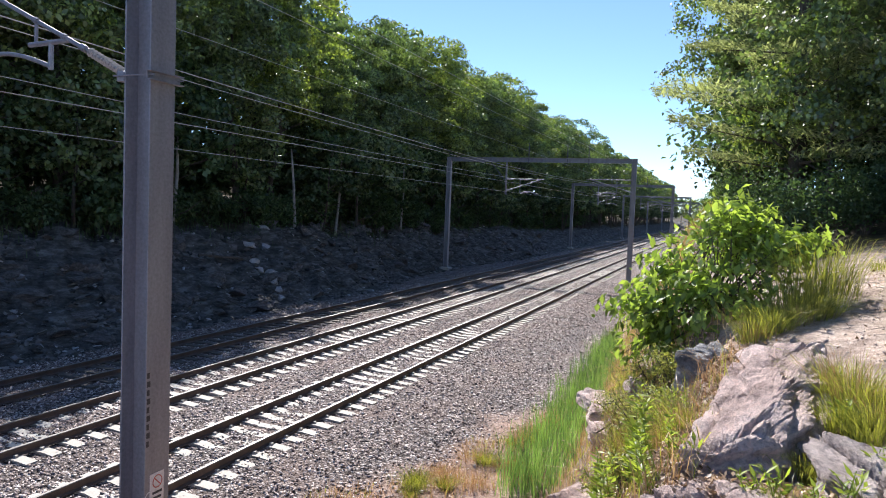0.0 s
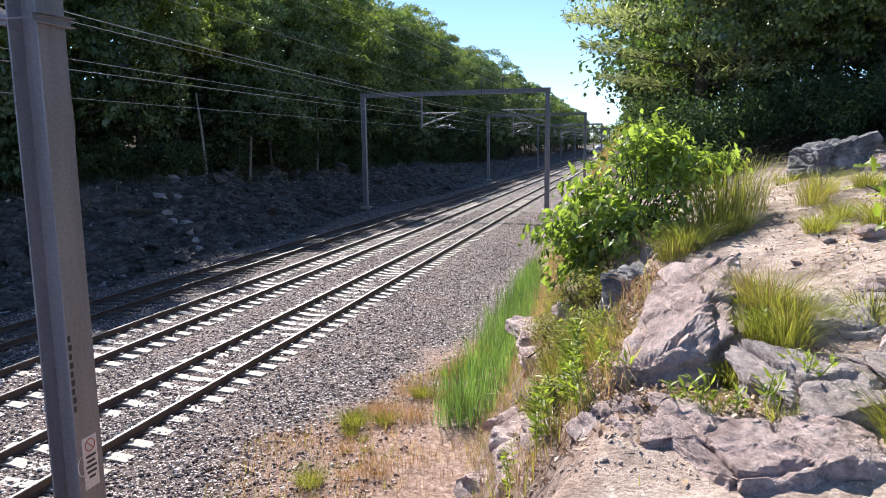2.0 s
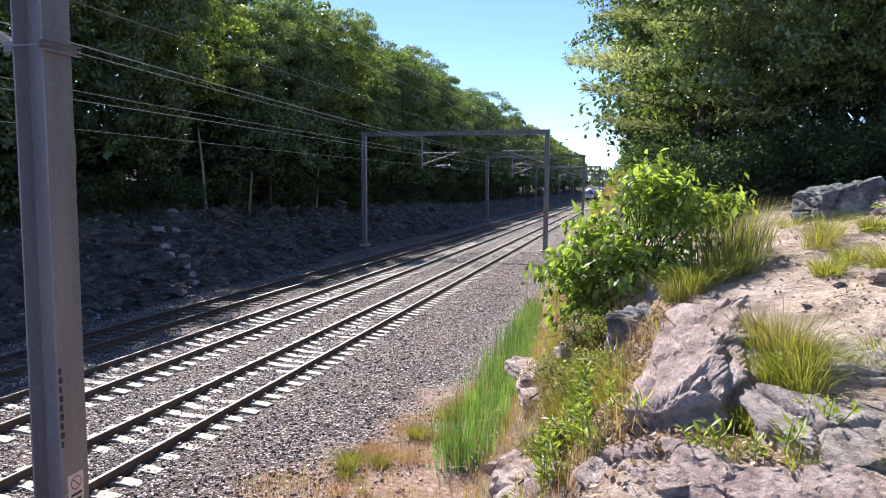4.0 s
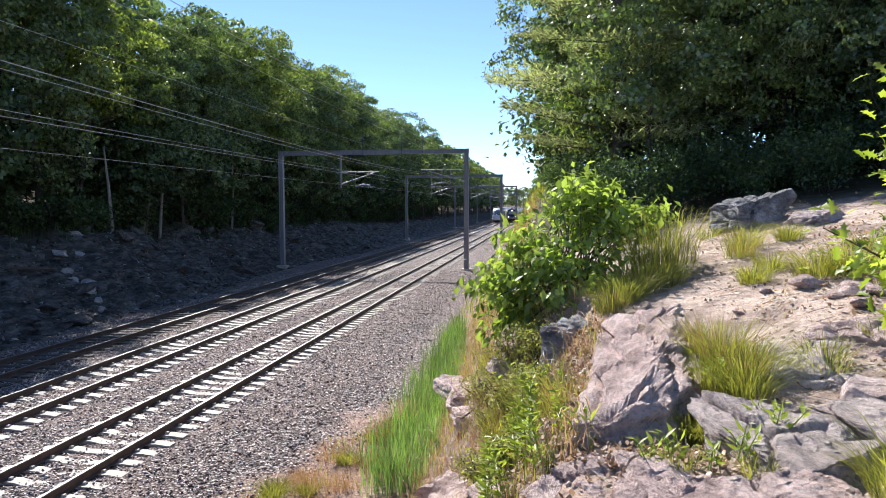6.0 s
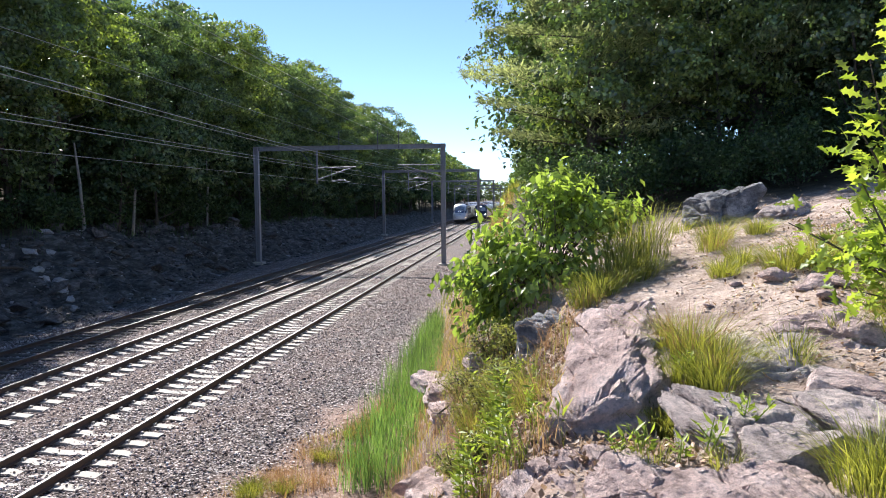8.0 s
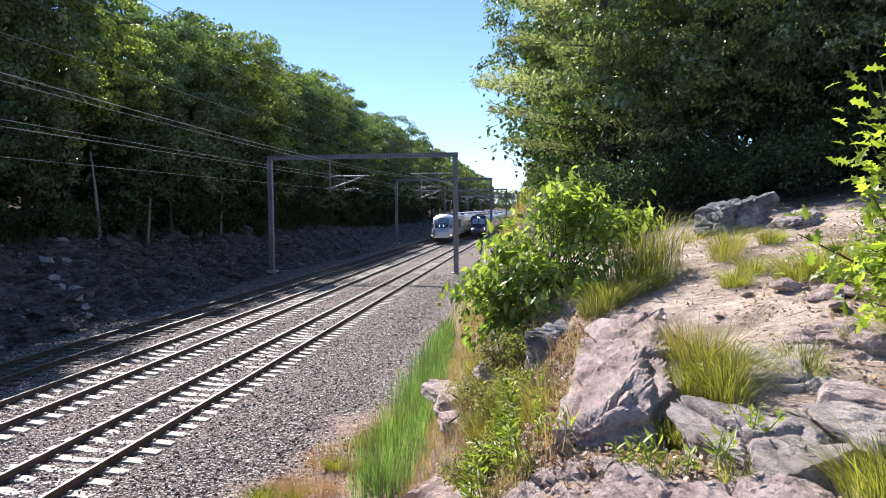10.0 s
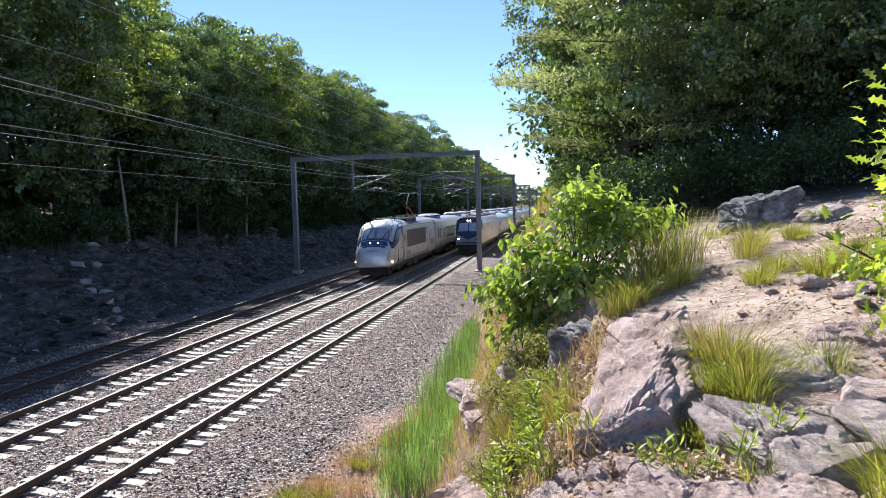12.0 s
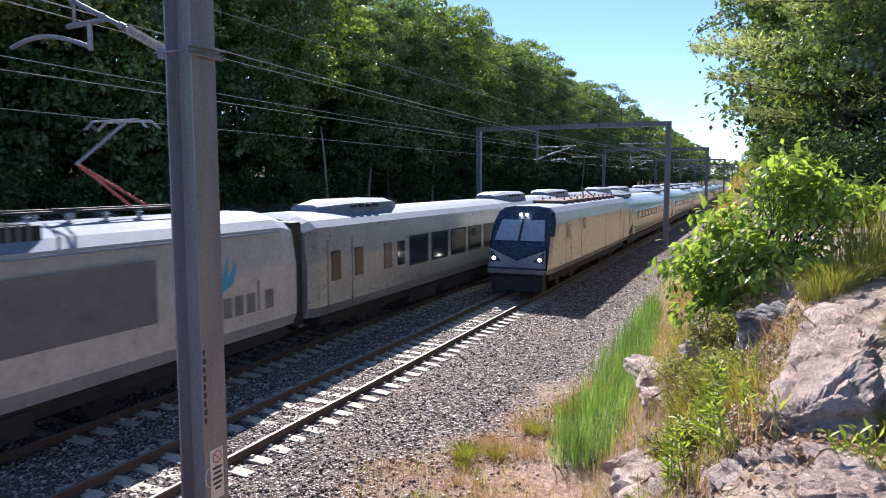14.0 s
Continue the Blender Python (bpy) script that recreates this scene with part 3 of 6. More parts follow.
def scatter_stones():
    rng = np.random.default_rng(5)
    k = 84000
    y = 7 + 48 * rng.uniform(0, 1, k) ** 1.35
    x = rng.uniform(-10.5, 5.2, k)
    keep = rng.uniform(0, 1, k) < 1 - 0.80 * sstep(3.0, 5.2, x + 0.6 * wob(x, y, 1.1, 6))
    for c in (T1, T2, T3):
        for s in (-0.7525, 0.7525):
            keep &= abs(x - c - s) > 0.10
    x, y = x[keep], y[keep]
    k = len(x)
    z = height(x, y) + rng.uniform(-0.012, 0.028, k)
    o = np.array([[1, 0, 0], [-1, 0, 0], [0, 1, 0], [0, -1, 0], [0, 0, 1], [0, 0, -1]], float)
    f = np.array([[0, 2, 4], [2, 1, 4], [1, 3, 4], [3, 0, 4], [2, 0, 5], [1, 2, 5], [3, 1, 5], [0, 3, 5]])
    R = rng.normal(0, 1, (k, 3, 3))
    R /= np.linalg.norm(R, axis=2)[:, :, None]
    v = np.einsum("pj,kji->kpi", o, R) * (0.022 + 0.036 * rng.uniform(0, 1, k) ** 2)[:, None, None] * [1, 1, 0.75]
    v = v + np.stack([x, y, z], 1)[:, None]
    t = f[None] + (np.arange(k) * 6)[:, None, None]
    tagged(tri_ob("ballast_stones", v.reshape(-1, 3), t.reshape(-1, 3), M_STONE), "loose grey and pinkish crushed ballast stones on the railway bed", "gravel", kind="stuff")


scatter_stones()


# ---- overhead line ----
def hose(bm, pts, r, sides=6):
    """One unbroken round line through points."""
    rings = []
    for k, p in enumerate(pts):
        d = (Vector(pts[min(k + 1, len(pts) - 1)]) - Vector(pts[max(k - 1, 0)])).normalized()
        q = d.to_track_quat("Z", "Y").to_matrix()
        rings.append([bm.verts.new(Vector(p) + q @ Vector((r * math.cos(j * math.tau / sides), r * math.sin(j * math.tau / sides), 0))) for j in range(sides)])
    for a, b in zip(rings, rings[1:]):
        for j in range(sides):
            bm.faces.new((a[j], a[(j + 1) % sides], b[(j + 1) % sides], b[j]))
    return bm


def h_beam(bm, x, y, z0, z1, depth=0.37, width=0.37, tf=0.022, tw=0.016):
    """An upright H section: flanges face along x."""
    box(bm, x + depth / 2 - tf, x + depth / 2, y - width / 2, y + width / 2, z0, z1, 0.004)
    box(bm, x - depth / 2, x - depth / 2 + tf, y - width / 2, y + width / 2, z0, z1, 0.004)
    box(bm, x - depth / 2 + tf, x + depth / 2 - tf, y - tw / 2, y + tw / 2, z0, z1)
    return bm


def insulator(bm, a, b, r=0.075, rings=9):
    a, b = Vector(a), Vector(b)
    rod(bm, a, b, r * 0.45, None, 8)
    for k in range(rings):
        p, q = a.lerp(b, (k + 0.25) / rings), a.lerp(b, (k + 0.75) / rings)
        rod(bm, p, q, r, r * 0.5, 10)
    return bm


PORTAL_LABEL = "grey steel gantry over the tracks carrying overhead wires"


def portal(y, xl):
    g = tagged(empty("catenary_gantry", pose(0, y, 0)), PORTAL_LABEL, "gantry", "gantries along the line")
    for x in (2.32, xl):
        zb = -0.15 if x > 0 else 0.0
        part("mast", h_beam(bmesh.new(), x, 0, zb, 9.35), M_GALV, g)
        part("footing", boxed(x - 0.42, x + 0.42, -0.42, 0.42, -0.9, zb + 0.02, 0.04), M_CONCRETE, g, "concrete footing block")
    bm = bmesh.new()
    box(bm, xl - 0.15, 2.55, -0.15, 0.15, 9.02, 9.06), box(bm, xl - 0.15, 2.55, -0.15, 0.15, 9.34, 9.38), box(bm, xl - 0.15, 2.55, -0.012, 0.012, 9.06, 9.34)
    part("cross_beam", bm, M_GALV, g)
    for x, hh in ((-6.06, 10.3), (-1.2, 10.25), (-2.9, 10.3)):
        bm = bmesh.new()
        rod(bm, (x, 0, 8.9), (x, 0, hh), 0.04)
        insulator(bm, (x, 0, hh), (x, 0, hh + 0.25), 0.06, 4)
        part("wire_post", bm, M_STEELDARK, g)
    # dropper with two tubes for the middle track
    part("drop_post", rod(bmesh.new(), (-7.9, 0, 9.05), (-7.9, 0, 6.35), 0.085, None, 10), M_GALV, g)
    part("brace", rod(bmesh.new(), (-9.3, 0, 9.05), (-8.0, 0, 7.5), 0.035), M_STEELDARK, g)
    for x0, x1, zc in ((-7.85, -4.9, 6.35), (2.2, -1.1, 6.45)):
        s = 1 if x1 > x0 else -1
        bm = bmesh.new()
        insulator(bm, (x0, 0, zc + 1.28), (x0 + s * 0.5, 0, zc + 1.29))
        insulator(bm, (x0, 0, zc + 0.35), (x0 + s * 0.45, 0, zc + 0.48))
        part("insulators", bm, M_INSUL, g)
        bm = bmesh.new()
        rod(bm, (x0 + s * 0.5, 0, zc + 1.29), (x1 + s * 0.2, 0, zc + 1.30), 0.035)
        rod(bm, (x0 + s * 0.45, 0, zc + 0.48), (x1 - s * 0.1, 0, zc + 1.27), 0.035)
        rod(bm, (x0 + s * 1.15, 0, zc + 1.28), (x0 + s * 1.15, 0, zc + 0.2), 0.025)
        rod(bm, (x0 + s * 1.15, 0, zc + 0.22), (x1 - s * 0.6, 0, zc + 0.25), 0.025)
        for k in range(5):
            u0, u1 = k / 5, (k + 1) / 5
            a = Vector((x0 + s * 1.2 + s * 1.5 * u0, 0, zc + 0.10 + 0.22 * math.sin(math.pi * min(1, u0 * 1.2))))
            b = Vector((x0 + s * 1.2 + s * 1.5 * u1, 0, zc + 0.10 + 0.22 * math.sin(math.pi * min(1, u1 * 1.2))))
            rod(bm, a, b, 0.028)
        part("cantilever", bm, M_GALV, g)
    return g


GANTRIES = (56.1, 102.8, 160.0, 215.0, 270.0)
for yy in GANTRIES:
    portal(yy, -12.95 if yy < 60 else -11.6)


def near_gantry():
    y = 6.48
    g = tagged(empty("catenary_gantry", pose(0, y, 0)), "tall grey galvanised steel mast with clamp, warning sign and stencilled number", "gantry", "gantries along the line")
    part("mast", h_beam(bmesh.new(), 2.32, 0, -0.2, 9.35, 0.40, 0.40), M_GALV, g)
    part("footing", boxed(1.9, 2.74, -0.42, 0.42, -0.9, -0.17, 0.04), M_CONCRETE, g, "concrete footing block")
    part("mast", h_beam(bmesh.new(), -12.95, 0, -0.1, 9.35), M_GALV, g)
    bm = bmesh.new()
    box(bm, -13.1, 2.55, -0.15, 0.15, 9.02, 9.06), box(bm, -13.1, 2.55, -0.15, 0.15, 9.34, 9.38), box(bm, -13.1, 2.55, -0.012, 0.012, 9.06, 9.34)
    part("cross_beam", bm, M_GALV, g)
    # clamp: channel across the flange with tie rods
    bm = bmesh.new()
    box(bm, 2.525, 2.60, -0.27, 0.27, 6.50, 6.515), box(bm, 2.525, 2.535, -0.27, 0.27, 6.40, 6.515), box(bm, 2.525, 2.60, -0.27, 0.27, 6.40, 6.412)
    for q in (-0.23, 0.23):
        rod(bm, (2.62, q, 6.46), (1.98, q, 6.46), 0.010)
    box(bm, 2.0, 2.11, -0.2, 0.2, 6.40, 6.52, 0.006)
    part("clamp", bm, M_GALV, g, "galvanised channel clamp with tie rods")
    a, b = Vector((2.05, 0, 6.47)), Vector((1.33, 0, 6.83))
    part("insulator", insulator(bmesh.new(), a.lerp(b, 0.08), b, 0.062, 13), M_INSUL, g, "pale ribbed insulator")
    end = Vector((-0.75, 0, 7.80))
    bm = rod(bmesh.new(), b, end, 0.030, None, 10)
    rod(bm, b.lerp(end, 0.02), b.lerp(end, 0.06), 0.045, None, 10)
    part("cantilever", bm, M_GALV, g)
    for u in (0.20, 0.44):
        p = b.lerp(end, u)
        part("hanger", rod(bmesh.new(), p, (p.x, 0, 6.98), 0.022), M_GALV, g)
        part("tube_clamp", rod(bmesh.new(), p - (end - b) * 0.012, p + (end - b) * 0.012, 0.045), M_GALV, g)
    part("registration_tube", rod(bmesh.new(), (1.0, 0, 6.98), (0.30, 0, 6.95), 0.035), M_GALV, g)
    part("drop_bracket", rod(bmesh.new(), (0.68, 0, 6.97), (0.68, 0, 6.62), 0.032), M_GALV, g)
    part("steady_arm", hose(bmesh.new(), [(0.68 - 1.5 * k / 10, 0, 6.66 + 0.20 * math.sin(0.26 * k)) for k in range(11)], 0.030, 10), M_GALV, g, "curved steady arm")
    m_sign = surface("sign_white", (0.62, 0.60, 0.58), (0.80, 0.78, 0.76), 5, 0.5, fine=30, bumps=0.05)
    m_red = surface("sign_red", (0.45, 0.10, 0.07), (0.60, 0.16, 0.12), 5, 0.5, bumps=0.05)
    m_ink = surface("ink", (0.03, 0.03, 0.035), (0.06, 0.06, 0.065), 5, 0.6, bumps=0.05)
    sg = part("sign", boxed(2.521, 2.527, -0.12, 0.11, 1.02, 1.66), m_sign, g, "white warning sign with red round symbol and lines of text")
    bm = bmesh.new()
    for k in range(20):
        a0, a1 = k * math.tau / 20, (k + 1) * math.tau / 20
        rod(bm, (2.530, 0.075 * math.cos(a0), 1.55 + 0.075 * math.sin(a0)), (2.530, 0.075 * math.cos(a1), 1.55 + 0.075 * math.sin(a1)), 0.007, None, 4)
    rod(bm, (2.530, -0.05, 1.60), (2.530, 0.05, 1.50), 0.007, None, 4)
    part("symbol", bm, m_red, sg)
    for k, w in enumerate((0.16, 0.13, 0.17, 0.15, 0.10)):
        part("text_bar", boxed(2.527, 2.530, -w / 2, w / 2, 1.40 - 0.065 * k, 1.43 - 0.065 * k), m_ink, sg)
    for k in range(9):
        part("stencil_bar", boxed(2.5215, 2.5240, -0.185, -0.145 + 0.012 * (k % 2), 2.02 + 0.105 * k, 2.09 + 0.105 * k), m_ink, g, "dark stencilled mark on the flange")
    bm = bmesh.new()
    for k in range(14):
        a0, a1 = 1.2 + k * 0.28, 1.2 + (k + 1) * 0.28
        rod(bm, (2.524, -0.13 + 0.075 * math.cos(a0), 1.33 + 0.12 * math.sin(a0)), (2.524, -0.13 + 0.075 * math.cos(a1), 1.33 + 0.12 * math.sin(a1)), 0.007, None, 4)
    part("paint_mark", bm, m_sign, g, "white painted scrawl")


near_gantry()


def wire(name, x, z, sag, r, label, stagger=0.0):
    sup = [-40.0, 6.48, *GANTRIES, 325.0]
    pts = []
    for k, (a, b) in enumerate(zip(sup, sup[1:])):
        s0, s1 = (stagger if k % 2 else -stagger), (-stagger if k % 2 else stagger)
        for j in range(10):
            u = j / 10
            pts.append((x + s0 + (s1 - s0) * u, a + (b - a) * u, z - 4 * sag * u * (1 - u)))
    tagged(part(name, hose(bmesh.new(), pts, r * 0.75), M_WIRE), label, "wire", "overhead wires")


wire("contact_wire", T2, 6.32, 0.02, 0.010, "copper contact wire strung over the middle track", 0.15)
wire("contact_wire", T1, 6.42, 0.02, 0.010, "copper contact wire strung over the outer track", 0.15)
wire("messenger_wire", T2, 7.35, 0.16, 0.012, "twisted messenger wire above the middle track")
wire("messenger_wire", T1, 7.50, 0.35, 0.013, "twisted messenger wire above the outer track")
wire("messenger_wire", T1 - 0.1, 7.38, 0.33, 0.010, "second wire beside the messenger wire of the outer track")
wire("feeder_wire", -6.06, 9.92, 0.05, 0.011, "bare feeder wire strung between gantry posts")
wire("feeder_wire", -1.2, 10.25, 0.05, 0.011, "bare feeder wire strung between gantry posts")
wire("feeder_wire", -2.9, 10.35, 0.05, 0.011, "bare feeder wire strung between gantry posts")


# ---- trees and bushes ----
def plant(src, x, y, turn=0, size=1.0, sink=0.0):
    z = float(height(x, y)) - sink
    return copy_thing(src, pose(x, y, z, 0, 0, turn) @ Matrix.Scale(size, 4))


def grow():
    rng = np.random.default_rng(11)
    kinds = [broadleaf(1, 20.0, 5.7, 24000, 0.24, M_LEAF, low=0.10), broadleaf(2, 19.4, 5.3, 24000, 0.23, M_LEAF2, low=0.12), broadleaf(3, 19.0, 5.9, 24000, 0.24, M_LEAF, low=0.08), broadleaf(4, 20.4, 5.5, 24000, 0.235, M_LEAF, low=0.12)]
    back = [broadleaf(5, 20.0, 6.0, 4300, 0.62, M_LEAF, low=0.02), broadleaf(6, 19.4, 6.0, 4300, 0.60, M_LEAF2, low=0.02)]
    for t in kinds + back:
        tagged(t, "tall leafy deciduous tree in full summer green", "tree", "trees along the cutting")
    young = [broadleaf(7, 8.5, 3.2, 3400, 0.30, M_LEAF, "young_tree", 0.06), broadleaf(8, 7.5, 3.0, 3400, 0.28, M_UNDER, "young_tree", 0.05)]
    for t in young:
        tagged(t, "young leafy tree at the edge of the wood", "tree", "young trees along the cutting")
    right_young = [broadleaf(9, 8.5, 3.2, 9500, 0.16, M_LEAF, "young_tree", 0.04), broadleaf(10, 7.5, 3.0, 9500, 0.15, M_LEAF2, "young_tree", 0.04)]
    for t in right_young:
        tagged(t, "young leafy tree at the wood's edge above the path", "tree", "young trees above the path")
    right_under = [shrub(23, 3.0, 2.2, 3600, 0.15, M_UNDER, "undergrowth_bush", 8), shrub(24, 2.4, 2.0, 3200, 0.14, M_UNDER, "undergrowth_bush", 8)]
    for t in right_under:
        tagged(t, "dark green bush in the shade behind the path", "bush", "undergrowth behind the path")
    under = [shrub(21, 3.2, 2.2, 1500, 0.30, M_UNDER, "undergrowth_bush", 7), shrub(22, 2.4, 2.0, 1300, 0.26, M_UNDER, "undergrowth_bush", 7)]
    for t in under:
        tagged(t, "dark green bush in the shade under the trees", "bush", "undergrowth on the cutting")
    # left side, staggered rows
    y, k = 14.0, 0
    while y < 420:
        s = rng.uniform(0.92, 1.07) * (0.80 if 45.5 < y < 52 else 1.0 if y < 85 else 1.08)
        plant((kinds if y < 175 else back)[k % (4 if y < 175 else 2)], -20.2 + rng.uniform(-1.2, 0.8), y, rng.uniform(0, 360), s)
        plant(back[(k + 1) % 2], -27.5 + rng.uniform(-1.5, 1.5), y + rng.uniform(1, 5), rng.uniform(0, 360), s * 1.05)
        if y > 120:
            plant(young[k % 2], -17.5 + rng.uniform(-0.8, 0.8), y + rng.uniform(-3, 3), rng.uniform(0, 360), rng.uniform(1.1, 1.6))
        else:
            plant(young[k % 2], -18.3 + rng.uniform(-1.0, 0.6), y + rng.uniform(-2, 2), rng.uniform(0, 360), rng.uniform(0.8, 1.3))
            plant(young[(k + 1) % 2], -24.0 + rng.uniform(-1.0, 1.0), y + rng.uniform(1, 4), rng.uniform(0, 360), rng.uniform(1.0, 1.5))
        y += rng.uniform(5.0, 6.8) * (1 if y < 110 else 1.6)
        k += 1
    y = 14.0
    while y < 150:
        plant(under[k % 2], -18.6 + rng.uniform(-1.2, 1.0), y, rng.uniform(0, 360), rng.uniform(0.6, 1.2), 0.1)
        y += rng.uniform(1.2, 2.6) * (1 if y < 70 else 1.8)
        k += 1
    # right side beyond the terrace
    pines = [pine(31, 17, 5.1, 34000), pine(32, 15, 5.0, 30000)]
    for t in pines:
        tagged(t, "tall white pine with soft grey-green needle sprays", "tree", "trees above the path")
    for x, yy, s, kd in ((11.0, 25.5, 1.0, 0), (15.5, 22.5, 1.0, 1), (12.6, 33, 0.9, 1), (20.5, 24, 1.1, 0), (25, 20, 1.1, 1)):
        plant(pines[kd], x, yy, rng.uniform(0, 360), s)
    for x, yy, s, kd in ((9.8, 40, 0.76, 0), (13.5, 31, 0.9, 3), (17.5, 28, 1.0, 2), (22, 29, 1.0, 0), (11.5, 48, 0.8, 1), (11, 60, 0.75, 2), (10, 74, 0.72, 3)):
        plant(kinds[kd], x, yy, rng.uniform(0, 360), s)
    for x, yy, s in ((26.5, 25, 0.95), (30, 18, 0.95), (19.5, 36, 1.0), (27, 33, 1.1), (34, 26, 1.1), (24, 40, 1.1), (33, 36, 1.1), (16, 40, 1.0), (29, 30, 1.1), (38, 22, 1.1), (22, 46, 1.1), (36, 31, 1.1), (14, 44, 1.0), (31, 24, 1.0), (11, 90, 0.66)):
        plant(back[int(yy) % 2], x, yy, rng.uniform(0, 360), s)
    for k2 in range(32):
        plant(back[k2 % 2], 10.5 + rng.uniform(-1, 1.5), 100 + 10 * k2, rng.uniform(0, 360), 0.64)
    for x, yy, s in ((11.5, 22.5, 0.9), (14.2, 21.0, 0.8), (17.5, 20.5, 1.0), (20.8, 19, 1.0), (23.5, 17, 1.0), (16, 26, 1.2), (21, 23, 1.2), (19, 31, 1.3), (25, 28, 1.3), (28, 22, 1.2), (11.2, 27, 0.8), (13, 36, 1.1), (18.6, 16.6, 0.7), (22, 15.5, 0.8), (16.4, 18.2, 0.7)):
        plant(right_young[int(yy) % 2], x, yy, rng.uniform(0, 360), s)
    for x, yy, s in ((10.3, 18.8, 0.7), (12, 19.5, 0.7), (14, 18.8, 0.6), (16.5, 18.5, 0.7), (19, 17.5, 0.7), (14.6, 17.0, 0.6), (16.6, 16.2, 0.6), (13.4, 18.0, 0.6), (18.6, 15.6, 0.6), (20.5, 15, 0.7), (15.5, 20, 0.9), (13, 21, 0.9), (17.5, 22, 1.0), (9.9, 22, 0.8), (9.8, 28, 0.7), (9.2, 36, 0.7), (9, 46, 0.7), (8.6, 58, 0.7), (8.4, 72, 0.7)):
        plant(right_under[int(x) % 2], x, yy, rng.uniform(0, 360), s, 0.1)
    # deeper rows that close the woods
    for x, yy, s in ((16, 50, 1.2), (21, 53, 1.25), (27, 48, 1.25), (32, 44, 1.25), (38, 40, 1.25), (43, 34, 1.25), (45, 26, 1.2), (37, 15, 1.1), (24, 33, 1.1), (19, 42, 1.15), (30, 39, 1.15), (35, 20, 1.15), (28, 26, 1.1), (40, 28, 1.2)):
        plant(back[int(x) % 2], x, yy, rng.uniform(0, 360), s)
    for x, yy, s in ((10.5, 32, 2.0), (12, 27, 1.9), (14.5, 29, 2.3), (17, 26, 2.2), (19.5, 28, 2.4), (22, 26, 2.3), (24.5, 24, 2.3), (27, 21.5, 2.2), (29.5, 24, 2.4), (32, 21, 2.3), (16, 33, 2.6), (21, 33, 2.6), (26, 30, 2.6), (31, 28, 2.6), (23, 20.5, 1.7), (18.5, 23, 1.8), (26, 18, 1.6)):
        plant(right_under[int(x) % 2], x, yy, rng.uniform(0, 360), s, 0.1)
    y = 16.0
    while y < 210:
        plant(under[k % 2], -24.5 + rng.uniform(-2.5, 2.5), y, rng.uniform(0, 360), rng.uniform(1.5, 2.1), 0.1)
        y += rng.uniform(1.8, 3.0) * (1 if y < 90 else 2.0)
        k += 1
    # far end of the line
    for k2 in range(14):
        plant(back[k2 % 2], -34 + 5.2 * k2, 430 + rng.uniform(-12, 12), rng.uniform(0, 360), 0.9)
    for t in kinds + back + young + under + pines + right_young + right_under:
        for o in (*t.children_recursive, t):
            bpy.data.objects.remove(o)


grow()


# ---- trains ----
M_SILVER = surface("silver_paint", (0.41, 0.415, 0.41), (0.58, 0.58, 0.575), 1.2, 0.36, 0.35, fine=8, bumps=0.03)
# brighter copy of the silver, its colour standing for sky light on the nose
M_NOSE_SKYLIT = surface("silver_paint_skylit", (0.66, 0.67, 0.70), (0.80, 0.81, 0.84), 1.0, 0.34, 0.45, fine=8, bumps=0.02)
M_COACH = surface("coach_silver", (0.30, 0.32, 0.315), (0.44, 0.46, 0.455), 1.0, 0.34, 0.5, fine=8, bumps=0.03)
M_ROOF = surface("pale_roof_paint", (0.17, 0.20, 0.28), (0.26, 0.30, 0.38), 1.0, 0.7, fine=8, bumps=0.03, spec=0.2)
M_STAINLESS = surface("stainless_steel", (0.52, 0.52, 0.46), (0.66, 0.66, 0.58), 1.0, 0.33, 0.65, fine=8, bumps=0.03)
M_NAVY = surface("navy_paint", (0.025, 0.035, 0.075), (0.04, 0.055, 0.11), 1.0, 0.25, fine=9, bumps=0.02)
M_GLASS = surface("dark_glass", (0.012, 0.016, 0.02), (0.025, 0.03, 0.035), 1.0, 0.12, fine=6, bumps=0.0, spec=0.5)

# pale bluish base colour stands in for sky mirrored in the glass
M_SCREEN = surface("windscreen_sky_sheen", (0.40, 0.44, 0.48), (0.56, 0.61, 0.66), 1.0, 0.10, 0.55, fine=6, bumps=0.0, spec=1.0)
M_GRILLE = surface("grille_grey", (0.15, 0.145, 0.15), (0.24, 0.23, 0.235), 2.0, 0.6, 0.2, fine=20, bumps=0.1)


def lamp_mat(name, power, tint=(1.0, 0.96, 0.86)):
    m, n, l, p = nodes_of(name)
    p.inputs["Base Color"].default_value = (0.9, 0.9, 0.85, 1)
    p.inputs["Emission Color"].default_value = (*tint, 1)
    p.inputs["Emission Strength"].default_value = power
    return m


M_LAMP = lamp_mat("headlight_lit", 6.0)
M_WARMLAMP = lamp_mat("ditch_light_lit", 3.0, (1.0, 0.66, 0.34))


def tube(bm, profs, close=True):
    """Skin between outlines of equal count, each a list of points."""
    rows = [[bm.verts.new(p) for p in q] for q in profs]
    k = len(rows[0])
    for a, b in zip(rows, rows[1:]):
        for i in range(k):
            bm.faces.new((a[i], a[(i + 1) % k], b[(i + 1) % k], b[i]))
    if close:
        bm.faces.new(rows[0][::-1]), bm.faces.new(rows[-1])
    bmesh.ops.recalc_face_normals(bm, faces=bm.faces)
    return bm


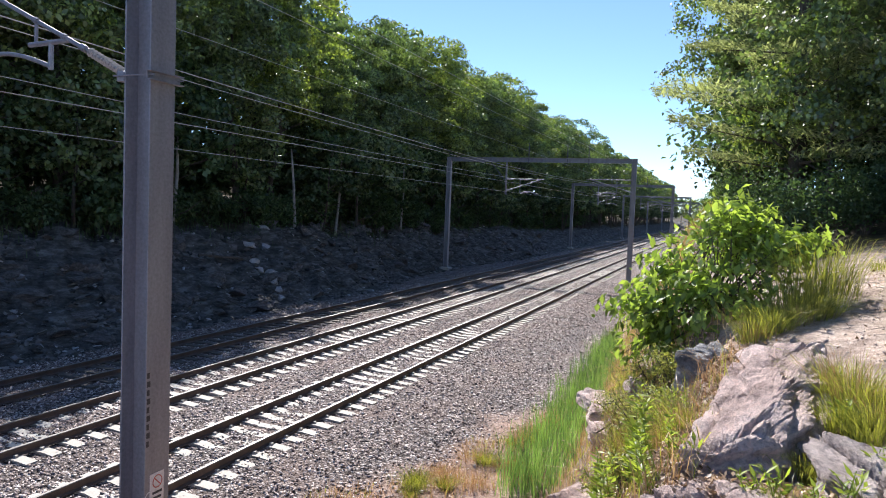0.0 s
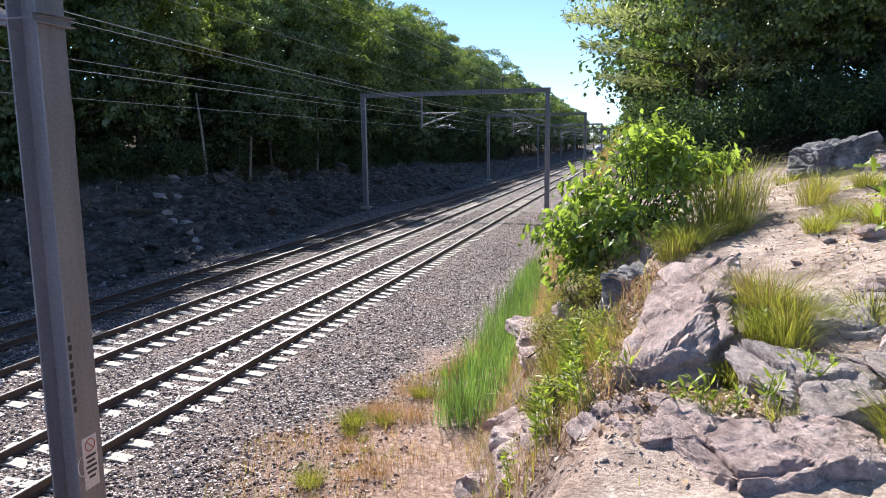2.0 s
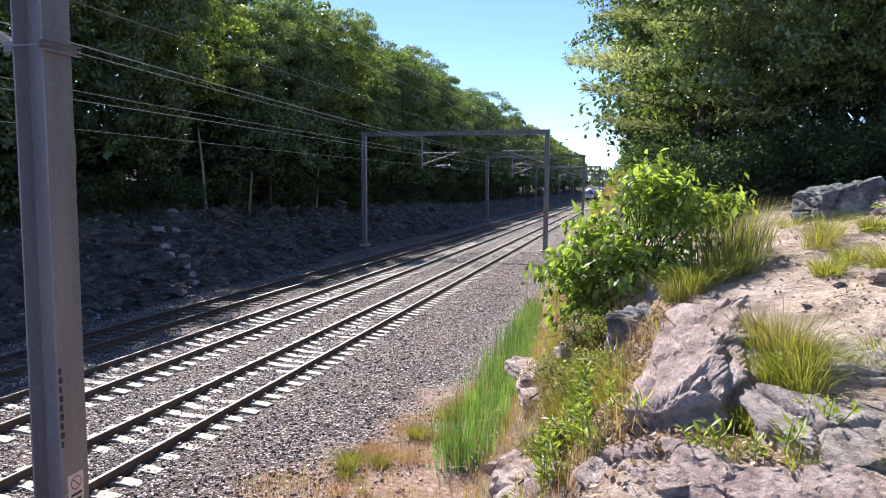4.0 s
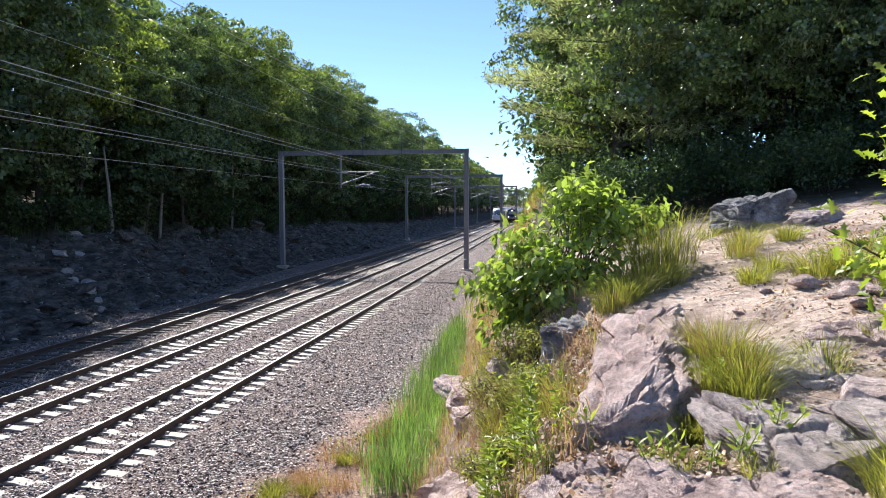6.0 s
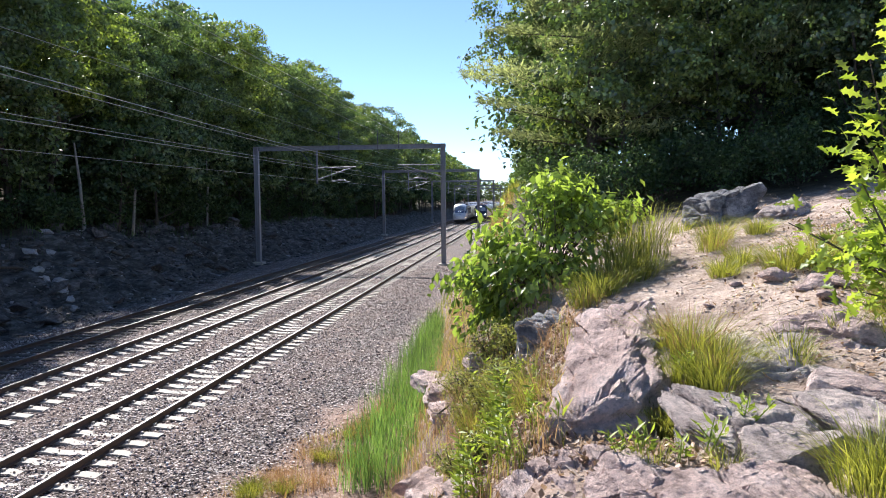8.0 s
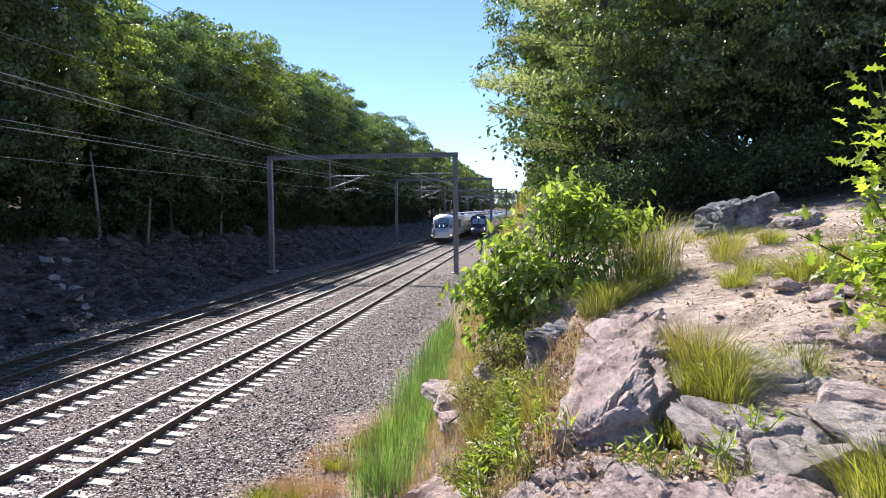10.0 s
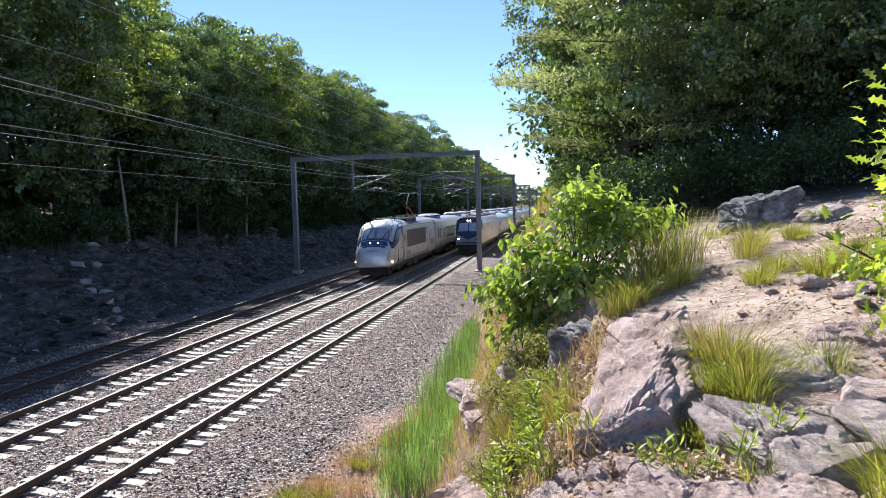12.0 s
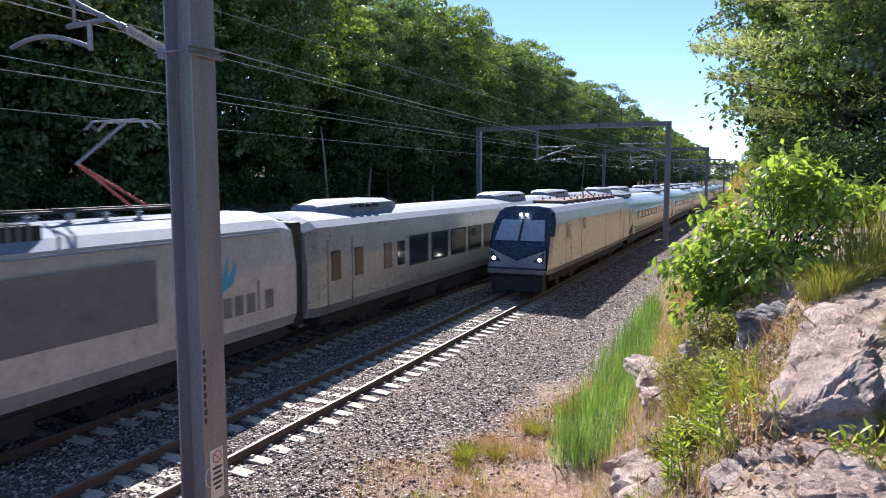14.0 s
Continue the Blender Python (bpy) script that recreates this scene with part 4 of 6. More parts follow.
def body_outline(y, w, z0, z1, tumble=0.08, dx=1.0):
    """A carriage's cross-section with round shoulders."""
    h = z1 - z0
    half = [(0.90, 0.0), (0.99, 0.10), (1.0, 0.25), (1.0, 0.55), (1 - tumble * 0.6, 0.865), (0.88 - tumble, 0.93), (0.62 - tumble, 0.975), (0.30, 1.0)]
    pts = [(a * w * dx, y, z0 + b * h) for a, b in half]
    return pts + [(-a, yy, b) for a, yy, b in reversed(pts)]


def bogie(parent, y):
    bm = bmesh.new()
    for s in (-1, 1):
        box(bm, s * 1.0 - 0.09, s * 1.0 + 0.09, y - 1.7, y + 1.7, 0.42, 0.72, 0.03)
        box(bm, s * 1.02 - 0.12, s * 1.02 + 0.12, y - 0.35, y + 0.35, 0.3, 0.8, 0.03)
    box(bm, -1.05, 1.05, y - 0.22, y + 0.22, 0.45, 0.68, 0.03)
    b = part("bogie", bm, M_BLACK, parent)
    for yy in (y - 1.35, y + 1.35):
        for s in (-1, 1):
            part("wheel", rod(bmesh.new(), (s * 0.70, yy, 0.46), (s * 0.80, yy, 0.46), 0.46, 0.44, 18), M_BLACK, b)


def underframe(parent, y0, y1, w=1.2):
    bm = bmesh.new()
    box(bm, -w, w, y0, y1, 0.55, 1.0, 0.05)
    part("underframe", bm, M_BLACK, parent)


def under_boxes(parent, spots):
    """Equipment boxes hung under the floor."""
    for y, ln in spots:
        for s in (-1, 1):
            part("equipment_box", boxed(s * 0.95 - 0.3, s * 0.95 + 0.3, y, y + ln, 0.32, 0.8, 0.04), M_BLACK, parent)


def side_windows(parent, ys, half, z0, z1, wlen, name="window", frame_mat=None, tumble=0.0):
    for y in ys:
        for s in (-1, 1):
            part(name, boxed(min(s * (half - 0.02), s * (half + 0.012)), max(s * (half - 0.02), s * (half + 0.012)), y - wlen / 2, y + wlen / 2, z0, z1, 0.03 if wlen > 0.3 else 0.01), frame_mat or M_GLASS, parent)


def ring_frame(x0, x1, y0, y1, z0, z1, w):
    """A rectangular frame in the y-z plane, open in the middle."""
    bm = bmesh.new()
    loops = []
    for x in (x0, x1):
        for d in (0, w):
            loops.append([bm.verts.new((x, y, z)) for y, z in ((y0 + d, z0 + d), (y1 - d, z0 + d), (y1 - d, z1 - d), (y0 + d, z1 - d))])
    for a, b in ((0, 1), (1, 3), (3, 2), (2, 0)):
        for k in range(4):
            bm.faces.new((loops[a][k], loops[a][(k + 1) % 4], loops[b][(k + 1) % 4], loops[b][k]))
    bmesh.ops.recalc_face_normals(bm, faces=bm.faces)
    return bm


def text_mesh(body, size, m, material, parent, name):
    cu = bpy.data.curves.new(name, "FONT")
    cu.body, cu.size, cu.extrude, cu.resolution_u = body, size, 0.004, 3
    ob = new(name, cu)
    me = bpy.data.meshes.new_from_object(ob)
    bpy.data.objects.remove(ob)
    me.materials.clear()
    me.materials.append(material)
    o = new(name, me)
    o.parent, o.matrix_basis = parent, m
    return o


def nose_power_car():
    """High-speed power car with a sloping nose towards -y, 20.4 m long, front at y = 0."""
    car = tagged(empty("power_car"), "silver streamlined high-speed power car with lit headlights", "locomotive")
    W = 1.56
    # body: nose sections then the straight part (y, half width, bottom, top, tumblehome)
    secs = [(2.45, 0.92, 0.84, 1.52, 0.25), (2.51, 1.12, 0.78, 1.76, 0.22), (2.71, 1.28, 0.76, 2.06, 0.20), (3.02, 1.39, 0.76, 2.38, 0.18), (3.36, 1.46, 0.78, 2.76, 0.17), (3.73, 1.50, 0.80, 3.22, 0.18), (4.11, 1.53, 0.84, 3.62, 0.20), (4.49, 1.55, 0.86, 3.93, 0.20), (4.87, 1.56, 0.88, 4.08, 0.17), (6.00, 1.56, 0.92, 4.12, 0.13), (19.60, 1.56, 0.95, 4.12, 0.13), (20.20, 1.50, 0.95, 4.00, 0.15)]
    ys = [s[0] for s in secs]
    bm = tube(bmesh.new(), [body_outline(y, w, a, b, t) for y, w, a, b, t in secs])
    for f in bm.faces:
        c = f.calc_center_median()
        f.smooth = c.y < 4.6
        if c.y > 6.2 and c.z > 3.6:
            f.material_index = 1
        # nose faces turned up or forward take the silver painted as sky-lit
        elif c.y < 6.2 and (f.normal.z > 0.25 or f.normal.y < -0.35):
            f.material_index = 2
    part("body", bm, [M_SILVER, M_ROOF, M_NOSE_SKYLIT], car)

    def at_section(y):
        return [float(np.interp(y, ys, [s[k] for s in secs])) for k in (1, 2, 3, 4)]

    def side_x(y, z):
        """Half width of the body at y and z."""
        w, zb, top, tum = at_section(y)
        return w * float(np.interp((z - zb) / (top - zb), [0, 0.10, 0.25, 0.55, 0.865, 0.93, 0.975, 1.0], [0.90, 0.99, 1.0, 1.0, 1 - tum * 0.6, 0.88 - tum, 0.62 - tum, 0.30]))

    def top_z(y, x):
        w, zb, top, tum = at_section(y)
        return zb + (top - zb) * float(np.interp(abs(x) / w, [0.30, 0.62 - tum, 0.88 - tum, 1 - tum * 0.6, 1.0], [1.0, 0.975, 0.93, 0.865, 0.55]))

    def nose_patch(name, x0, x1, y0, y1, mat, lift, split=7, label=""):
        b2 = bmesh.new()
        rows = [[b2.verts.new((x0 + (x1 - x0) * j / 8, y0 + (y1 - y0) * k / (split - 1) - lift, top_z(y0 + (y1 - y0) * k / (split - 1), x0 + (x1 - x0) * j / 8) + lift)) for j in range(9)] for k in range(split)]
        for a, b in zip(rows, rows[1:]):
            for q in range(8):
                b2.faces.new((a[q], a[q + 1], b[q + 1], b[q])).smooth = True
        return part(name, b2, mat, car, label)

    nose_patch("windscreen_surround", -1.02, 1.02, 3.341, 4.074, M_GRILLE, 0.012)
    for a, b in ((-0.62, -0.30), (0.62, 0.86)):
        part("wiper", rod(bmesh.new(), (a, 3.40, top_z(3.44, a) + 0.05), (b, 3.92, top_z(3.96, b) + 0.05), 0.022), M_BLACK, car)
    nose_patch("windscreen", -0.92, -0.07, 3.432, 4.021, M_SCREEN, 0.022)
    nose_patch("windscreen", 0.07, 0.92, 3.432, 4.021, M_SCREEN, 0.022)
    m_blue = surface("blue_paint", (0.035, 0.075, 0.19), (0.06, 0.12, 0.27), 1.0, 0.3, fine=9, bumps=0.02)
    nose_patch("lamp_panel", -1.0, 1.0, 2.994, 3.281, m_blue, 0.012, 4)
    nose_patch("visor", -1.08, 1.08, 3.288, 3.334, M_NAVY, 0.05, 3)
    nose_patch("nose_band", -0.85, 0.85, 2.858, 2.979, m_blue, 0.010, 4)
    nose_patch("nose_plate", -0.45, 0.45, 2.616, 2.646, M_GRILLE, 0.012, 2)
    for s in (-1, 1):
        b2 = bmesh.new()
        b2.faces.ensure_lookup_table()
        rows = []
        for y, z0, z1 in ((3.05, 2.04, 2.22), (3.36, 2.14, 2.62), (3.73, 2.28, 3.03), (4.11, 2.46, 3.42), (4.49, 2.66, 3.72), (4.87, 2.88, 3.92), (5.40, 3.14, 3.97), (6.20, 3.50, 3.99), (7.00, 3.80, 4.0), (7.60, 3.95, 4.0)):
            rows.append([b2.verts.new((s * (side_x(y, z0 + (z1 - z0) * k / 4) + 0.014), y, z0 + (z1 - z0) * k / 4)) for k in range(5)])
        for a, b in zip(rows, rows[1:]):
            for q in range(4):
                b2.faces.new((a[q], a[q + 1], b[q + 1], b[q])[::-s]).smooth = True
        part("cab_side_panel", b2, M_NAVY, car, "dark blue swoosh rising over the cab side")
        for x, y, z, r, mat in ((1.27, 2.95, 1.16, 0.09, M_WARMLAMP), (0.27, 3.13, 2.56, 0.055, M_LAMP), (0.50, 3.13, 2.54, 0.055, M_INSUL), (0.74, 3.13, 2.52, 0.06, M_BLACK)):
            b2 = bmesh.new()
            bmesh.ops.create_uvsphere(b2, u_segments=12, v_segments=8, radius=r, matrix=Matrix.Translation((s * (side_x(y, z) + 0.01 if z < 2 else x), y - 0.02, z if z < 2 else top_z(y, x) - 0.02)) @ (Matrix.Diagonal((0.6, 1.9, 0.9, 1)) if z < 2 else Matrix.Identity(4)))
            part("headlight", b2, mat, car, "unlit lamp" if mat in (M_BLACK, M_INSUL) else "lit headlight")
        x = s * W
        part("side_grille", boxed(min(x, x + s * 0.012), max(x, x + s * 0.012), 7.35, 15.1, 1.92, 3.28), M_GRILLE, car, "dark ribbed ventilation grille")
        for k in range(62):
            yy = 7.42 + k * 0.1235
            part("slat", boxed(min(x, x + s * 0.025), max(x, x + s * 0.025), yy, yy + 0.03, 1.95, 3.25), M_GRILLE, car)
        part("gutter", boxed(min(x - s * 0.25, x - s * 0.06), max(x - s * 0.25, x - s * 0.06), 6.2, 19.5, 3.58, 3.62), M_ROOF, car)
        for yy in (6.0, 7.0):
            part("handrail", rod(bmesh.new(), (x + s * 0.03, yy, 1.3), (x + s * 0.03, yy, 2.7), 0.025), M_INSUL, car)
        part("cab_door", boxed(min(x, x + s * 0.014), max(x, x + s * 0.014), 5.95, 6.75, 1.12, 3.1, 0.01), M_SILVER, car)
        part("door_window", boxed(min(x, x + s * 0.02), max(x, x + s * 0.02), 6.15, 6.55, 2.3, 2.95, 0.01), M_GLASS, car)
        part("hatch_seam", boxed(min(x - s * 0.03, x + s * 0.004), max(x - s * 0.03, x + s * 0.004), 4.15, 4.85, 1.18, 1.80, 0.0), M_SILVER, car)
        for q, (ya, yb, za, zb) in enumerate(((4.13, 4.16, 1.08, 2.1), (4.85, 4.88, 1.2, 1.8), (4.13, 4.88, 1.8, 1.82), (4.13, 4.88, 1.18, 1.2), (5.75, 5.78, 1.05, 3.4), (15.9, 15.93, 1.05, 3.3))):
            part("seam", boxed(min(x - s * 0.06, x + s * 0.006), max(x - s * 0.06, x + s * 0.006), ya, yb, za, zb), M_GRILLE, car)
    m_teal = surface("teal_paint", (0.05, 0.30, 0.45), (0.08, 0.38, 0.55), 2, 0.4, bumps=0.02)

    def side_shape(name, pts, s, mat, lift=0.012):
        """A flat painted shape on the car's side from y, z corners."""
        b2 = bmesh.new()
        b2.faces.new([b2.verts.new((s * (side_x(y, z) + lift), y, z)) for y, z in pts][::s])
        return part(name, b2, mat, car)

    for s in (-1, 1):
        for y0, z0, k in ((16.3, 1.85, 1.0), (5.2, 2.2, 0.34)):
            for dy, dz, hh in ((0.0, 0.0, 1.35), (0.32, 0.25, 1.05), (0.60, 0.45, 0.75)):
                lo = [(y0 + k * (dy + 0.75 * u), z0 + k * (dz + hh * u ** 1.6)) for u in (0, 0.25, 0.5, 0.75, 1.0)]
                hi = [(y + k * 0.22 * math.sin(math.pi * u) - 0.0, z - k * 0.10 * math.sin(math.pi * u)) for (y, z), u in zip(lo, (0, 0.25, 0.5, 0.75, 1.0))]
                side_shape("emblem", lo + hi[3:0:-1], s, m_teal)
        # the name is shown as plain letter-sized blocks
        for y0, z0, k in ((17.1, 1.62, 1.0), (5.0, 1.95, 0.34)):
            for q, (w, hh) in enumerate(((0.34, 0.50), (0.32, 0.50), (0.34, 0.50), (0.08, 0.78), (0.34, 0.50))):
                ya = y0 + k * (0.44 * q - (0.13 if q == 4 else 0))
                side_shape("name_block", [(ya, z0), (ya + k * w, z0), (ya + k * w, z0 + k * hh), (ya, z0 + k * hh)], s, M_GRILLE)
        m = pose(W + 0.012, 7.45, 1.33, 90, 0, 90) if s > 0 else pose(-W - 0.012, 8.65, 1.33, 90, 0, -90)
        text_mesh("2007", 0.5, m, M_GRILLE, car, "number")
    # roof gear
    part("roof_vents", boxed(-1.2, 1.2, 8.8, 12.8, 3.72, 4.16, 0.04), M_BLACK, car, "dark roof radiator block")
    bm = bmesh.new()
    for yy in np.arange(8.9, 12.7, 0.2):
        box(bm, -1.22, 1.22, yy, yy + 0.05, 3.75, 4.19)
    part("roof_louvres", bm, M_GRILLE, car)
    for yy in (13.0, 13.9, 14.8, 15.7):
        for xx in (-0.5, 0.5):
            part("roof_insulator", insulator(bmesh.new(), (xx, yy, 4.02), (xx, yy, 4.32), 0.09, 4), M_INSUL, car)
    for e in (-0.5, 0.5):
        part("roof_pipe", rod(bmesh.new(), (e, 12.6, 4.34), (e, 18, 4.34), 0.03), M_BLACK, car)
        part("roof_cable", rod(bmesh.new(), (e, 6.0, 4.20), (e, 12.6, 4.34), 0.02), M_BLACK, car)
    for q in (5.6, 6.4, 7.2):
        part("roof_rail", rod(rod(bmesh.new(), (-0.8, q, 4.2), (0.8, q, 4.2), 0.03), (0.8, q, 4.0), (0.8, q, 4.2), 0.02), M_BLACK, car)
    bm = bmesh.new()
    rod(bm, (-0.30, 16.3, 4.3), (0, 14.6, 5.3), 0.03), rod(bm, (0.30, 16.3, 4.3), (0, 14.6, 5.3), 0.03)
    part("pantograph_lower_arm", bm, surface("arm_red", (0.30, 0.05, 0.05), (0.42, 0.08, 0.07), 3, 0.5, bumps=0.05), car, "red lower pantograph arm")
    bm = bmesh.new()
    rod(bm, (0, 14.55, 5.3), (0, 15.8, 6.22), 0.03)
    for q in (15.6, 15.95):
        rod(bm, (-0.7, q, 6.30), (0.7, q, 6.30), 0.025), rod(bm, (0, 15.8, 6.2), (0, q, 6.30), 0.02)
        for e in (-1, 1):
            rod(bm, (e * 0.7, q, 6.30), (e * 0.95, q, 6.12), 0.022)
    part("pantograph", bm, M_INSUL, car, "pale raised pantograph head")
    underframe(car, 3.4, 20.0)
    under_boxes(car, ((8.6, 1.8), (10.8, 1.6)))
    bm = bmesh.new()
    box(bm, -1.1, 1.1, 2.8, 3.6, 0.18, 0.86, 0.05)
    part("pilot", bm, M_BLACK, car)
    bogie(car, 6.0), bogie(car, 15.5)
    part("gangway", boxed(-1.3, 1.3, 20.2, 20.8, 0.8, 3.8, 0.08), M_BLACK, car, "dark gap bellows")
    return car


def fast_coach():
    """Silver high-speed coach, 26.2 m, front end at y = 0."""
    car = tagged(empty("passenger_coach"), "silver high-speed passenger coach with dark framed windows", "railway coach", "coaches of the silver train")
    W = 1.56
    secs = [(0.0, 1.45, 0.95, 3.85, 0.13), (0.5, W, 0.92, 3.98, 0.11), (25.6, W, 0.92, 3.98, 0.11), (26.1, 1.45, 0.95, 3.85, 0.13)]
    bm = tube(bmesh.new(), [body_outline(y, w, a, b, t) for y, w, a, b, t in secs])
    for f in bm.faces:
        if f.calc_center_median().z > 3.55:
            f.material_index = 1
    part("body", bm, [M_COACH, M_ROOF], car)
    side_windows(car, (1.38, 2.75, 23.6, 24.9), W, 1.93, 2.83, 0.52, "door_window")
    side_windows(car, (4.7, 5.7), W, 1.93, 2.80, 0.56)
    side_windows(car, [7.18 + 1.95 * k for k in range(8)], W, 1.88, 2.86, 1.5)
    for s in (-1, 1):
        x = s * W
        for yy in (0.9, 2.3, 23.6, 25.2):
            part("door_edge", boxed(min(x, x + s * 0.012), max(x, x + s * 0.012), yy, yy + 0.04, 1.0, 3.2), M_GRILLE, car)
        for k in range(8):
            yy = 7.18 + 1.95 * k
            part("window_frame", ring_frame(x, x + s * 0.02, yy - 0.80, yy + 0.80, 1.82, 2.92, 0.07), M_BLACK, car)
    for y0 in (2.0, 18.5):
        tube_bm = tube(bmesh.new(), [[(sx * 0.95 * t, y, z) for sx, z in ((1, 3.85), (0.95, 4.0 + 0.20 * t), (0.6, 4.0 + 0.32 * t), (-0.6, 4.0 + 0.32 * t), (-0.95, 4.0 + 0.20 * t), (-1, 3.85))] for y, t in ((y0, 0.55), (y0 + 1.3, 1.0), (y0 + 4.2, 1.0), (y0 + 5.2, 0.6))])
        hv = part("roof_unit", tube_bm, M_ROOF, car, "pale raised air-conditioning housing")
        for k in range(4):
            part("vent", boxed(0.80, 0.985, y0 + 1.3 + 0.5 * k, y0 + 1.6 + 0.5 * k, 4.06, 4.17), M_BLACK, hv)
    underframe(car, 1.0, 25.2)
    under_boxes(car, ((7.0, 2.4), (10.2, 3.0), (14.5, 2.2)))
    bogie(car, 3.6), bogie(car, 22.6)
    part("gangway", boxed(-1.25, 1.25, 26.1, 26.7, 0.8, 3.7, 0.08), M_BLACK, car, "dark gap bellows")
    return car


def electric_loco():
    """Box-shaped electric locomotive, 20.3 m, front at y = 0."""
    car = tagged(empty("electric_locomotive"), "silver electric locomotive with dark blue cab front, headlights lit", "locomotive")
    W = 1.49
    def sec(y, w, z0, z1, front=False):
        half = [(0.93, z0), (1.0, z0 + 0.25), (1.0, z0 + 1.6), (0.985, z1 - 0.75), (0.90, z1 - 0.28), (0.72, z1 - 0.06), (0.40, z1)]
        pts = [(a * w, y, b) for a, b in half]
        return pts + [(-a, q, b) for a, q, b in reversed(pts)]
    def lean(zz):
        return np.interp(zz, [0.5, 1.4, 2.0, 2.9, 3.5, 3.9], [0.10, 0.0, 0.12, 0.75, 1.15, 1.5])
    rows = []
    for y, w in ((0.0, 0.90), (0.35, 0.97), (1.0, 1.0), (2.4, 1.0), (20.0, 1.0)):
        q = sec(y, W * w, 0.95, 3.82)
        if y < 2:
            q = [(a, b + lean(c) * (1 - y / 2.4), c) for a, b, c in q]
        rows.append(q)
    bm = tube(bmesh.new(), rows)
    for f in bm.faces:
        c = f.calc_center_median()
        if c.y < 2.0 and c.z > 1.9 and f.normal.y < -0.2:
            f.material_index = 1
        elif c.z > 3.6:
            f.material_index = 2
    part("body", bm, [M_STAINLESS, M_NAVY, M_ROOF], car)
    # front: navy mask, windscreens, silver V and headlamp clusters
    def on_front(name, pts, mat, lift, label=""):
        b2 = bmesh.new()
        vs = [b2.verts.new((x, lean(z) - lift, z + lift * 0.3)) for x, z in pts]
        b2.faces.new(vs)
        ext = bmesh.ops.extrude_face_region(b2, geom=b2.faces[:])
        for v in ext["geom"]:
            if isinstance(v, bmesh.types.BMVert):
                v.co.y += lift + 0.02
        bmesh.ops.recalc_face_normals(b2, faces=b2.faces)
        return part(name, b2, mat, car, label)
    on_front("front_mask", [(-1.22, 2.05), (0, 1.55), (1.22, 2.05), (1.22, 2.7), (-1.22, 2.7)], M_NAVY, 0.02, "dark blue front mask")
    on_front("windscreen", [(-1.12, 2.35), (-0.06, 2.35), (-0.06, 3.22), (-0.98, 3.22)], M_SCREEN, 0.05)
    on_front("windscreen", [(0.06, 2.35), (1.12, 2.35), (0.98, 3.22), (0.06, 3.22)], M_SCREEN, 0.05)
    on_front("front_band", [(-1.24, 2.0), (-1.28, 1.22), (1.28, 1.22), (1.24, 2.0), (0, 1.5)], M_ROOF, 0.032, "silver band across the front")
    for s in (-1, 1):
        on_front("lamp_housing", [(s * 1.20, 1.93), (s * 0.70, 1.48), (s * 1.18, 1.42)][::s], M_GLASS, 0.04)
        b2 = bmesh.new()
        bmesh.ops.create_uvsphere(b2, u_segments=12, v_segments=8, radius=0.085, matrix=Matrix.Translation((s * 1.03, -0.03, 1.60)))
        part("headlight", b2, M_LAMP, car, "lit headlight")
        b2 = bmesh.new()
        bmesh.ops.create_uvsphere(b2, u_segments=12, v_segments=8, radius=0.07, matrix=Matrix.Translation((s * 0.14, 1.02, 3.46)))
        part("headlight", b2, M_LAMP, car, "lit headlight above the windscreen")
        x = s * W
        part("cab_door", boxed(min(x, x + s * 0.012), max(x, x + s * 0.012), 2.7, 3.4, 1.2, 3.1, 0.01), M_STAINLESS, car)
        part("door_window", boxed(min(x, x + s * 0.02), max(x, x + s * 0.02), 2.8, 3.3, 2.3, 2.95, 0.01), M_GLASS, car)
        part("side_window", boxed(min(x, x + s * 0.012), max(x, x + s * 0.012), 6.2, 6.7, 2.55, 3.1, 0.01), M_GLASS, car)
        for yy in (2.55, 3.55, 17.9):
            part("handrail", rod(bmesh.new(), (x + s * 0.03, yy, 1.2), (x + s * 0.03, yy, 2.6), 0.018), M_STAINLESS, car)
        for k in (1, 5, 8):
            part("panel_seam", boxed(min(x, x + s * 0.008), max(x, x + s * 0.008), 4.2 + 1.55 * k, 4.225 + 1.55 * k, 1.05, 3.2), M_GRILLE, car)
    part("bumper", boxed(-1.3, 1.3, -0.12, 0.5, 0.95, 1.14, 0.05), M_GRILLE, car)
    part("pilot", boxed(-1.15, 1.15, 0.0, 0.6, 0.18, 0.9, 0.06), M_BLACK, car)
    bm = bmesh.new()
    for yy in np.arange(5.0, 18.5, 1.4):
        box(bm, -0.8, 0.8, yy, yy + 0.7, 3.8, 3.98, 0.03)
        for xx in (-0.55, 0.55):
            insulator(bm, (xx, yy + 0.9, 3.8), (xx, yy + 0.9, 4.1), 0.08, 4)
    part("roof_gear", bm, surface("roof_gear_red", (0.10, 0.05, 0.045), (0.24, 0.13, 0.11), 3, 0.7, bumps=0.2), car, "reddish roof equipment")
    bm = bmesh.new()
    rod(bm, (-0.3, 14.0, 4.0), (0, 12.2, 4.55), 0.04), rod(bm, (0.3, 14.0, 4.0), (0, 12.2, 4.55), 0.04), rod(bm, (0, 12.2, 4.55), (0, 12.9, 6.28), 0.03), rod(bm, (-0.8, 12.9, 6.3), (0.8, 12.9, 6.3), 0.03)
    part("pantograph", bm, M_STEELDARK, car, "raised pantograph arm")
    underframe(car, 0.8, 19.6)
    bogie(car, 5.2), bogie(car, 15.2)
    return car


